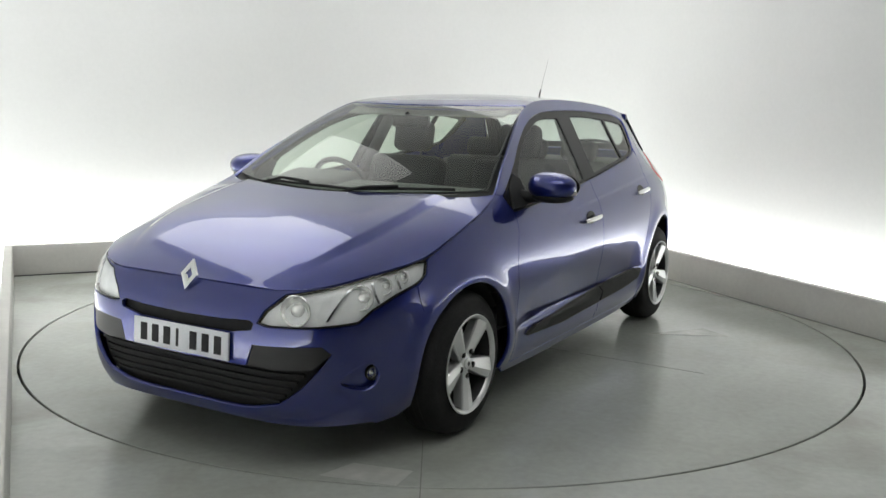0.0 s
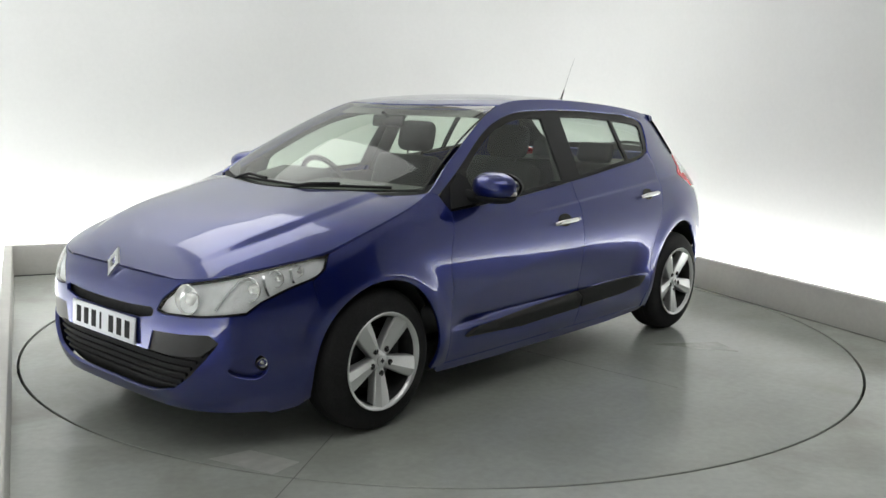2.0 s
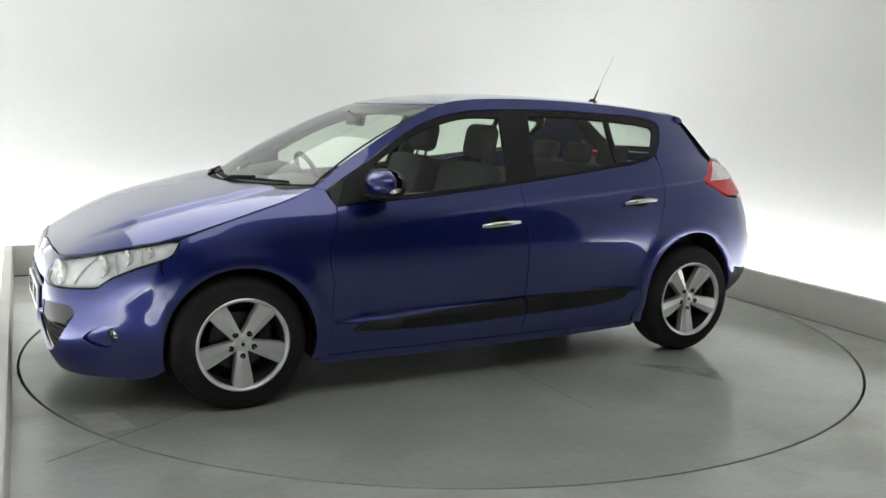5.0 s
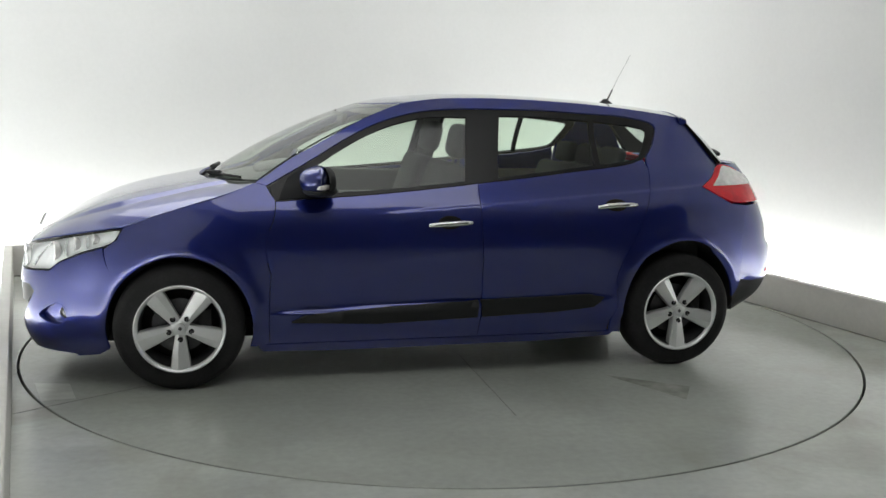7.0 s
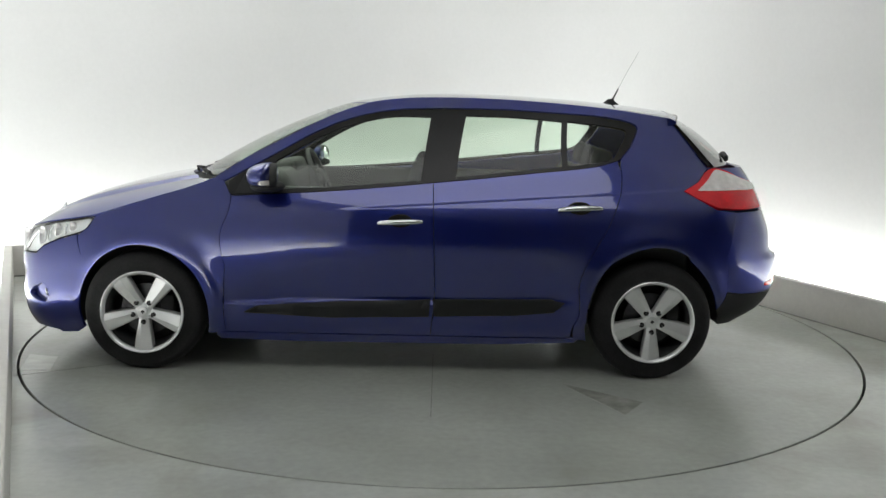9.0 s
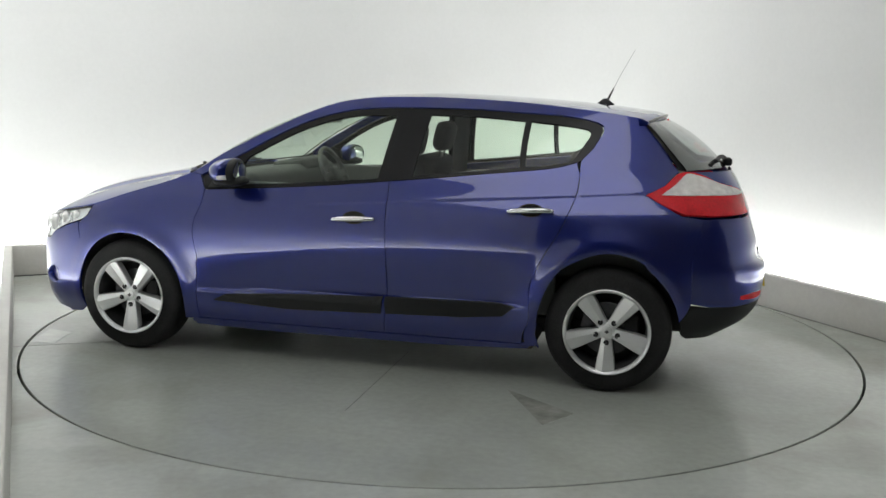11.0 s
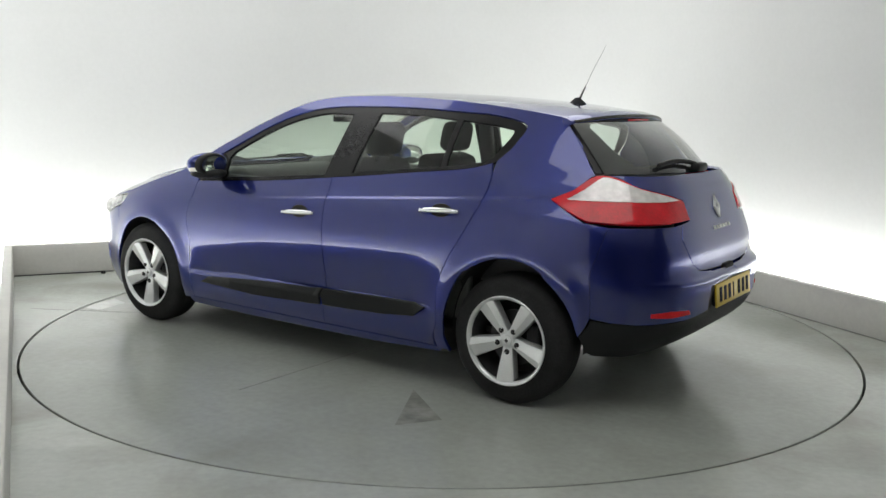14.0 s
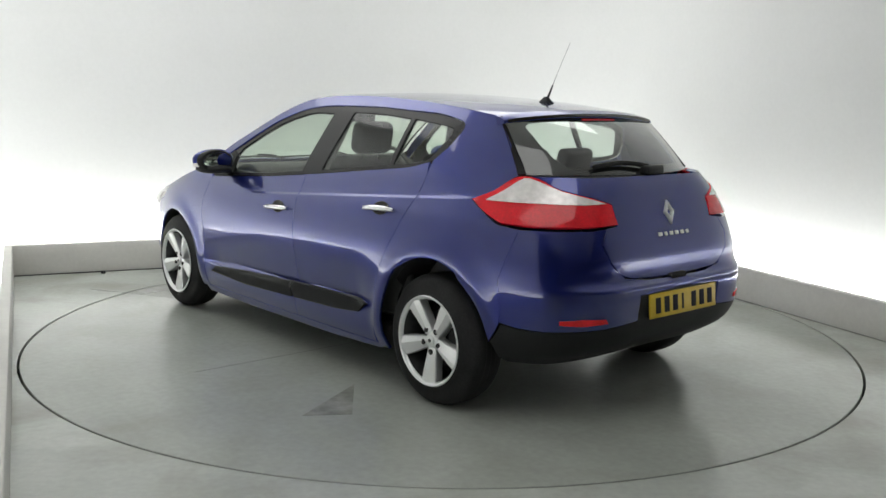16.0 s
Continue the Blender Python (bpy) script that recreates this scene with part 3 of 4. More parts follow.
def build_body():
    # ---- front end
    arch_f = ellipse_line(*AF, -25, 33, 14)
    half = [(0, 0.7005)] + [D(x, float(rail_z(x)) - 0.002) for x in (2.045, 2.035, 2.02, 2.0, 1.985, 1.968)] + [F(0.47, 0.69), F(0.40, 0.625), F(0.375, 0.575), F(0.42, 0.566), F(0.60, 0.572), D(1.92, 0.585), D(1.87, 0.628), D(1.76, 0.675), D(1.665, 0.705)]
    half += [D(1.64, 0.60)] + [p for p in arch_f[::-1] if 0.19 < p[1] < 0.56] + [D(1.70, 0.172)]
    half += bend(D(1.80, 0.158), F(0.70, 0.172), F(0.40, 0.178), F(0.0, 0.178), n=4)
    intake = sym(bend((0, 0.228), F(0.30, 0.232), F(0.47, 0.268), n=4) + bend(F(0.56, 0.335), F(0.635, 0.43), F(0.66, 0.475), n=4) + [F(0.63, 0.505), F(0.36, 0.492), F(0.33, 0.408), (0, 0.405)])
    slot = sym([(0, 0.522), F(0.25, 0.528), F(0.355, 0.548), F(0.362, 0.572), F(0.34, 0.584), F(0.20, 0.574), (0, 0.570)])
    fog_c = D(1.872, 0.375)
    fog_hole = []
    for a in np.linspace(0, 2 * math.pi, 28, endpoint=False):
        c = math.cos(a)
        fog_hole.append((fog_c[0] - 0.03 + (0.062 if c > 0 else 0.105) * c, fog_c[1] - 0.012 * max(-c, 0) + 0.056 * math.sin(a) * (1 - 0.35 * max(-c, 0))))
    bumper = panel("front_bumper", sym(half), PAINT, car, holes=[intake, slot, fog_hole, [(-u, z) for u, z in fog_hole]], pair=False, grid=0.03, gap=0.001)[0]
    panel("grille_backing", intake, DARK, bumper, off=-0.045, gap=-0.055, pair=False)
    panel("upper_slot", slot, DARK, bumper, off=-0.03, gap=-0.015, pair=False)
    for z in np.linspace(0.26, 0.47, 8):
        half_w = 0.45 + (z - 0.25) * 0.9
        line = sym([(0, z - 0.007), F(half_w * 0.5, z - 0.007), F(half_w, z - 0.006), F(half_w, z + 0.006), F(half_w * 0.5, z + 0.007), (0, z + 0.007)])
        panel("grille_slat", line, DARK, bumper, off=-0.030, gap=0, pair=False, thick=0.02, grid=0.06)
    wing_trim = [F(0.335, 0.41), F(0.36, 0.492), F(0.63, 0.507), F(0.665, 0.478), F(0.60, 0.415), F(0.46, 0.402)]
    panel("grille_cheek", wing_trim, SATIN_GREY, bumper, off=-0.006, gap=0.001, label="dark satin block beside the grille")
    panel("fog_recess", fog_hole, PAINT, bumper, off=-0.030, gap=-0.012, thick=0.004, grid=0.02)
    panel("fog_rim", fog_hole, PAINT, bumper, holes=[list(shrink(dense(fog_hole, 0.012), 0.004))], off=0.0015, gap=-0.003, thick=0.034, grid=0.02)
    for s in (1, -1):
        p, n = spot((s * (fog_c[0] - 0.02), fog_c[1]), -0.045)
        m = facing(p, n)
        lamp = part("fog_lamp", lathe([(0.031, -0.02), (0.031, 0.020), (0.028, 0.025), (0.024, 0.018), (0.015, 0.010), (0.0, 0.008)], 28), SATIN_GREY, car, "round fog lamp", m=m @ Matrix.Translation((-s * 0.030, 0, 0.006)))
        part("fog_bulb", lathe([(0.021, 0.017), (0.014, 0.013), (0.008, 0.020), (0.0, 0.022)], 16), CHROME, lamp)
        part("lens", lathe([(0.030, 0.026), (0.02, 0.030), (0.0, 0.032)], 24), LENS, lamp)
    # ---- headlamps
    lamp_line = [F(0.378, 0.577), F(0.42, 0.569)] + [F(0.60, 0.575), D(1.92, 0.589)] + bend(D(1.865, 0.633), D(1.76, 0.680), D(1.65, 0.715), D(1.605, 0.745), D(1.575, 0.792), n=4)
    lamp_line += [D(x, float(rail_z(x)) - 0.003) for x in (1.62, 1.68, 1.74, 1.80, 1.86, 1.91, 1.955)] + [F(0.475, 0.69), F(0.405, 0.625)]
    for head in panel("headlamp", lamp_line, REFLECTOR, car, off=-0.020, gap=0.001, thick=0.02, label="clear chrome-lined headlamp"):
        s = 1 if head.data.vertices[0].co.y > 0 else -1
        rim = panel("lamp_surround", lamp_line, GLOSS_BLACK, head, holes=[list(shrink(dense(lamp_line, 0.02), 0.0035))], off=-0.002, gap=0.001, thick=0.02, pair=False, only=s)
        glass = panel("lens", lamp_line, LENS, head, off=-0.001, gap=0.003, thick=0.004, pair=False, only=s)
        for q0, q1 in [(a, D(x, float(rail_z(x)) - 0.022)) for a, x in ((F(0.645, 0.60), 1.915), (D(1.835, 0.655), 1.835), (D(1.735, 0.70), 1.735))]:
            line = [q0, (q0[0] - 0.009, q0[1]), (q1[0] - 0.009, q1[1]), q1]
            panel("lamp_divider", line, CHROME, head, off=-0.008, gap=0, thick=0.010, pair=False, only=s, grid=0.03)
        extra = []
        for q, r in ((F(0.53, 0.645), 0.062), (D(1.88, 0.690), 0.050), (D(1.78, 0.728), 0.036), (D(1.69, 0.75), 0.026)):
            p, n = spot(q, -0.030)
            n = Vector((1, 0.25, 0.05)).normalized()
            b = lathe([(r, 0.030), (r * 0.96, 0.034), (r * 0.80, 0.012), (r * 0.45, 0.002), (r * 0.42, 0.016), (r * 0.25, 0.026), (0, 0.028)], 28)
            extra.append(part("lamp_bowl", b, LAMP_BOWL, head, m=facing(p, n)))
        if s < 0:
            for ob in extra:
                p = ob.matrix_local.translation
                ob.matrix_local = facing(Vector((p.x, -p.y, p.z)), Vector((1, -0.25, 0.05)))
    # ---- bonnet
    e_front = np.linspace(1, -1, 25)
    front = [(2.048 - 0.006 * abs(e) ** 4, e * 0.8 * 0.997) for e in e_front]
    back = [(1.235 - 0.275 * e * e, e * 0.8 * 0.997) for e in e_front[::-1]]
    panel("bonnet", front + back, PAINT, car, pair=False, surf=bonnet_top, grid=0.025, gap=0.001)
    cowl = [(1.235 - 0.275 * e * e - 0.003, e * 0.78) for e in e_front] + [(1.14 - 0.26 * e * e, e * 0.78) for e in e_front[::-1]]
    panel("cowl", cowl, BLACK_PLASTIC, car, pair=False, surf=crown, off=-0.012, gap=0)
    # ---- front wings
    wing = bend(D(1.567, 0.800), D(1.40, 0.858), D(1.24, 0.908), D(1.08, 0.958), D(0.965, 1.005), n=4) + [D(0.955, 1.010), D(0.905, 1.000), D(0.884, 0.960), D(0.862, 0.928), D(0.872, 0.84), D(0.888, 0.57), D(0.893, 0.215), D(0.955, 0.205)]
    wing += ellipse_line(*AF, 196, 32, 26) + [D(1.642, 0.60), D(1.66, 0.700), D(1.60, 0.742)]
    panel("front_wing", wing, PAINT, car, grid=0.022, gap=0.0012)
    # ---- doors, below the windows
    f_low = bend(D(0.84, 0.925), D(0.64, 0.938), D(0.32, 0.960), D(0.03, 0.987), D(-0.17, 1.008), n=3)
    front_door = [D(0.893, 0.215), D(0.888, 0.57), D(0.872, 0.84)] + [D(0.860, 0.925)] + f_low + [D(-0.175, 0.82), D(-0.17, 0.215)]
    r_low = bend(D(-0.17, 1.008), D(-0.41, 1.033), D(-0.70, 1.067), D(-0.99, 1.100), D(-1.125, 1.135), n=3)
    rear_door = [D(-0.17, 0.215), D(-0.175, 0.82)] + r_low + [D(-1.145, 1.08)] + bend(D(-1.135, 0.97), D(-1.07, 0.80), D(-0.985, 0.65), D(-0.93, 0.49), D(-0.915, 0.30), n=4) + [D(-0.90, 0.215)]
    fd = panel("front_door", front_door, PAINT, car, grid=0.017, crease=True)
    rd = panel("rear_door", rear_door, PAINT, car, grid=0.017, crease=True)
    # ---- sills and rubbing strips
    sill = [D(0.945, 0.210), D(0.20, 0.210), D(-0.915, 0.210), D(-0.945, 0.205), D(-0.92, 0.182), D(-0.5, 0.165), D(0.5, 0.160), D(0.925, 0.168), D(0.948, 0.19)]
    panel("sill", sill, PAINT, car, off=-0.004)
    for pair_, line in ((fd, [D(0.79, 0.330), D(0.71, 0.368), D(0.30, 0.390), D(-0.166, 0.411), D(-0.160, 0.326), D(0.35, 0.310)]), (rd, [D(-0.186, 0.328), D(-0.178, 0.411), D(-0.79, 0.423), D(-0.862, 0.412), D(-0.80, 0.362), D(-0.60, 0.342)])):
        for owner, ob in zip(pair_, panel("rubbing_strip", line, BLACK_PLASTIC, car, surf=strip_sheet, off=0.008, gap=0, thick=0.02, label="black plastic rubbing strip along the door")):
            ob.parent = owner
    # ---- rear quarters with the pillar behind the rear window
    quarter = bend(D(-1.145, 1.08), D(-1.135, 0.97), D(-1.07, 0.80), D(-0.985, 0.65), D(-0.93, 0.49), D(-0.915, 0.30), n=4) + [D(-0.915, 0.205), D(-0.972, 0.205)]
    quarter += ellipse_line(*AR, -16, 170, 26)
    quarter += [D(-1.665, 0.375), D(-1.72, 0.47), D(-1.70, 0.66), D(-1.755, 0.88)]
    quarter += bend(D(-1.65, 0.893), D(-1.55, 0.945), D(-1.468, 0.988), n=3) + bend(D(-1.555, 1.03), D(-1.605, 1.085), D(-1.625, 1.10), n=3)
    quarter += [D(-1.53, 1.23), D(-1.425, 1.352)] + [D(x, float(rail_z(x)) - 0.001) for x in (-1.36, -1.30, -1.22, -1.15, -1.08, -1.0)] + [D(-1.0, 1.367), D(-1.08, 1.358), D(-1.15, 1.347), D(-1.21, 1.333), D(-1.237, 1.318), D(-1.244, 1.298), D(-1.235, 1.27), D(-1.20, 1.205), D(-1.145, 1.143)]
    panel("rear_quarter", quarter, PAINT, car, grid=0.022, gap=0.0008, crease=True)
    # ---- roof rails and pillars
    xs = np.linspace(0.955, -1.0, 40)
    rail = [D(x, float(rail_z(x)) - 0.001) for x in xs]
    low = [(0.90, 1.0), (0.80, 1.055), (0.64, 1.145), (0.49, 1.232), (0.34, 1.303), (0.19, 1.350), (0.04, 1.376), (-0.17, 1.388), (-0.55, 1.388), (-0.85, 1.374), (-1.0, 1.368)]
    rail += bend(*[D(x, z) for x, z in low[::-1]], n=3)
    panel("roof_rail", rail, PAINT, car, grid=0.03, gap=-0.0005)
    # ---- side windows in black frames
    frame_line = bend(*[D(x, z - 0.002) for x, z in [(0.885, 1.0)] + low[1:]], n=3) + [D(-1.08, 1.356), D(-1.15, 1.345), D(-1.208, 1.331), D(-1.234, 1.316), D(-1.241, 1.298), D(-1.232, 1.27), D(-1.197, 1.206), D(-1.142, 1.145)]
    frame_line += bend(D(-1.125, 1.138), D(-0.99, 1.103), D(-0.70, 1.070), D(-0.41, 1.036), D(-0.17, 1.011), D(0.03, 0.990), D(0.32, 0.963), D(0.64, 0.941), D(0.84, 0.928), n=3) + [D(0.875, 0.935)]
    win_f = bend(D(0.655, 0.962), D(0.32, 0.982), D(0.03, 1.008), D(-0.105, 1.020), n=3) + bend(D(-0.150, 1.345), D(0.04, 1.345), D(0.19, 1.318), D(0.34, 1.270), D(0.49, 1.197), D(0.64, 1.108), n=3) + [D(0.675, 1.06)]
    win_r = bend(D(-0.285, 1.040), D(-0.41, 1.053), D(-0.70, 1.087), D(-0.838, 1.103), n=3) + bend(D(-0.842, 1.335), D(-0.60, 1.352), D(-0.335, 1.356), n=3)
    win_q = [D(-0.868, 1.106), D(-0.99, 1.120), D(-1.085, 1.138), D(-1.115, 1.16), D(-1.175, 1.26), D(-1.182, 1.288), D(-1.165, 1.301), D(-1.08, 1.315), D(-0.872, 1.335)]
    frames = panel("window_frame", frame_line, GLOSS_BLACK, car, holes=[win_f, win_r, win_q], off=-0.007, gap=0.001, grid=0.03, label="gloss black side window surround")
    for line, name in ((win_f, "front_side_window"), (win_r, "rear_side_window"), (win_q, "quarter_window")):
        panel(name, line, GLASS, car, off=-0.012, gap=-0.006, thick=0.004, label="green-tinted side window pane")
    # ---- roof, screens
    edge = np.linspace(1, -1, 25)
    roof_line = [(0.335 - 0.16 * e * e, e * 0.8 * 0.998) for e in edge] + [(x, -0.798) for x in np.linspace(0.1, -1.35, 24)] + [(-1.50 + 0.08 * e * e, e * 0.8 * 0.998) for e in edge[::-1]] + [(x, 0.798) for x in np.linspace(-1.35, 0.1, 24)]
    panel("roof", roof_line, PAINT, car, pair=False, surf=crown, gap=0.001, grid=0.04, thick=0.03)
    ws = [(-0.985, 0.015), (0.985, 0.015), (0.985, 0.99), (-0.985, 0.99)]
    panel("windscreen", ws, GLASS, car, pair=False, surf=windscreen_sheet, gap=0, grid=0.05, thick=0.005, label="tinted laminated windscreen")
    border = list(shrink(dense(ws, 0.05), 0.014))
    panel("windscreen_border", ws, DARK, car, holes=[border], pair=False, surf=windscreen_sheet, gap=0, off=-0.007, grid=0.05, thick=0.004)
    hw = [(-0.99, 0.0), (0.99, 0.0), (0.99, 0.985), (-0.99, 0.985)]
    panel("rear_window", hw, PRIVACY, car, pair=False, surf=hatch_sheet, gap=0, grid=0.05, thick=0.005, label="dark tinted rear window", flip=True)
    hole = bend((0.70, 0.12), (0.80, 0.35), (0.84, 0.80), n=3) + [(0.76, 0.90), (0, 0.93)]
    hole = hole + [(-u, v) for u, v in hole[::-1][1:]]
    panel("rear_window_border", hw, DARK, car, holes=[hole], pair=False, surf=hatch_sheet, gap=0, off=-0.008, grid=0.05, thick=0.004, flip=True)
    # pillar strip beside the rear window
    def pillar(p):
        e = p[:, 0]
        v = p[:, 1]
        lowp, topp = np.array([-1.655, 0.604, 1.105]), np.array([-1.43, 0.543, 1.36])
        a, b = spot(D(-1.622, 1.105))[0], spot(D(-1.425, 1.352))[0]
        inner = lowp + (topp - lowp) * v[:, None]
        outer = np.array(a) + (np.array(b) - np.array(a)) * v[:, None]
        return outer + (inner - outer) * e[:, None]
    panel("pillar_strip", [(0, 0), (1, 0), (1, 1), (0, 1)], GLOSS_BLACK, car, surf=pillar, gap=-0.004, grid=0.25, thick=0.01, flip=True)
    # spoiler
    sp = bmesh.new()
    n = 17
    rows = []
    for i in range(n):
        e = -1 + 2 * i / (n - 1)
        w = 0.562 * e
        x0, x1 = -1.485 + 0.08 * e * e, -1.548 + 0.09 * e * e
        zt = float(rail_z(x0)) + float(spine_z(x0) - rail_z(x0)) * (1 - abs(e) ** 2.4)
        rows.append([sp.verts.new(q) for q in ((x0, w, zt + 0.001), ((x0 + x1) / 2, w, zt - 0.006), (x1, w * 0.99, zt - 0.020), (x1, w * 0.99, zt - 0.034), (x0 - 0.01, w, zt - 0.042))])
    for a, b in zip(rows, rows[1:]):
        for j in range(5):
            sp.faces.new((a[j], a[(j + 1) % 5], b[(j + 1) % 5], b[j]))
    sp.faces.new(rows[0])
    sp.faces.new(rows[-1])
    spoiler = part("roof_spoiler", smooth(sp, 40), PAINT, car)
    lip = bmesh.new()
    rows = []
    for i in range(n):
        e = -0.97 + 1.94 * i / (n - 1)
        x0, x1 = -1.485 + 0.08 * e * e, -1.551 + 0.09 * e * e
        zt = float(rail_z(x0)) + float(spine_z(x0) - rail_z(x0)) * (1 - abs(e) ** 2.4)
        rows.append([lip.verts.new((x, 0.556 * e, zt - d)) for x, d in ((x1, 0.016), (x1 + 0.002, 0.030), (x1 + 0.016, 0.050), (x1 + 0.05, 0.046), (x1 + 0.03, 0.018))])
    for a, b in zip(rows, rows[1:]):
        for j in range(5):
            lip.faces.new((a[j], a[(j + 1) % 5], b[(j + 1) % 5], b[j]))
    lip.faces.new(rows[0])
    lip.faces.new(rows[-1])
    part("spoiler_lip", smooth(lip, 40), GLOSS_BLACK, spoiler, "dark lower edge of the roof spoiler")
    part("brake_light", box(0.012, 0.24, 0.009, 0.003, Matrix.Translation((-1.553, 0, 1.348))), RED, car, "slim red high brake light")
    # ---- tailgate
    gate = [(ULEN, 1.103), R(0.30, 1.103), D(-1.68, 1.102)] + bend(D(-1.74, 1.085), R(0.56, 1.050), R(0.45, 1.016), R(0.363, 0.988), n=3) + [R(0.355, 0.897), R(0.43, 0.888)] + bend(R(0.47, 0.82), R(0.44, 0.74), R(0.36, 0.675), R(0.22, 0.660), (ULEN, 0.655), n=4)
    gate_all = gate + [(2 * ULEN - u, z) for u, z in gate[::-1] if u < ULEN - 1e-6]
    panel("tailgate", gate_all, PAINT, car, pair=False, surf=whole, grid=0.03)
    # ---- tail lamps
    tail_line = bend(D(-1.472, 0.988), D(-1.56, 0.942), D(-1.66, 0.902), n=3) + [D(-1.80, 0.895), R(0.50, 0.895), R(0.358, 0.900)] + bend(R(0.366, 0.985), R(0.45, 1.013), R(0.56, 1.048), D(-1.74, 1.082), D(-1.665, 1.099), D(-1.61, 1.085), D(-1.558, 1.032), n=3)
    clear = bend(D(-1.545, 0.988), D(-1.605, 1.034), D(-1.660, 1.088), D(-1.73, 1.076), n=3) + bend(R(0.56, 1.040), R(0.46, 1.008), R(0.40, 0.990), n=3) + [R(0.5, 0.986), D(-1.78, 0.988), D(-1.65, 0.987)]
    for lamp in panel("tail_lamp", tail_line, RED, car, off=0.004, gap=0.001, thick=0.03, grid=0.025, label="large red and clear wrap-round tail lamp"):
        s = 1 if lamp.data.vertices[0].co.y > 0 else -1
        panel("clear_section", clear, CLEAR_LAMP, lamp, off=0.007, gap=0, thick=0.006, grid=0.02, pair=False, only=s)
    # ---- rear bumper
    top = [(ULEN, 0.648), R(0.22, 0.652), R(0.36, 0.668), R(0.445, 0.735), R(0.476, 0.82), R(0.435, 0.886), R(0.50, 0.880), D(-1.80, 0.880), D(-1.755, 0.879), D(-1.700, 0.66), D(-1.720, 0.469)]
    low_edge = [D(-1.80, 0.455), R(0.72, 0.450), R(0.50, 0.462), R(0.31, 0.478), R(0.305, 0.592), (ULEN, 0.605)]
    half_b = top + low_edge
    rb = panel("rear_bumper", half_b + [(2 * ULEN - u, z) for u, z in half_b[::-1] if u < ULEN - 1e-6], PAINT, car, pair=False, surf=whole, grid=0.025, gap=0.0008)[0]
    skirt = [(ULEN, 0.603), R(0.302, 0.590), R(0.308, 0.474), R(0.50, 0.458), R(0.72, 0.446), D(-1.80, 0.451), D(-1.725, 0.462), D(-1.668, 0.372), D(-1.672, 0.30), D(-1.70, 0.272)] + bend(D(-1.80, 0.262), R(0.6, 0.262), R(0.3, 0.275), (ULEN, 0.285), n=3)
    sk = panel("bumper_skirt", skirt + [(2 * ULEN - u, z) for u, z in skirt[::-1] if u < ULEN - 1e-6], BLACK_PLASTIC, car, pair=False, surf=whole, off=-0.006, grid=0.03, label="black plastic lower rear bumper")
    panel("rear_reflector", [R(0.49, 0.487), R(0.60, 0.480), R(0.68, 0.484), R(0.68, 0.502), R(0.60, 0.510), R(0.50, 0.506)], RED, rb, off=0.004, gap=0, thick=0.008, label="slim red reflector")
    return bumper, rb


def whole(p):
    """The shell with the run going on round the tail to the right side."""
    q = p.copy()
    over = q[:, 0] > ULEN
    q[over, 0] = 2 * ULEN - q[over, 0]
    out = flank(q)
    out[over, 1] *= -1
    return out


front_bumper, rear_bumper = build_body()


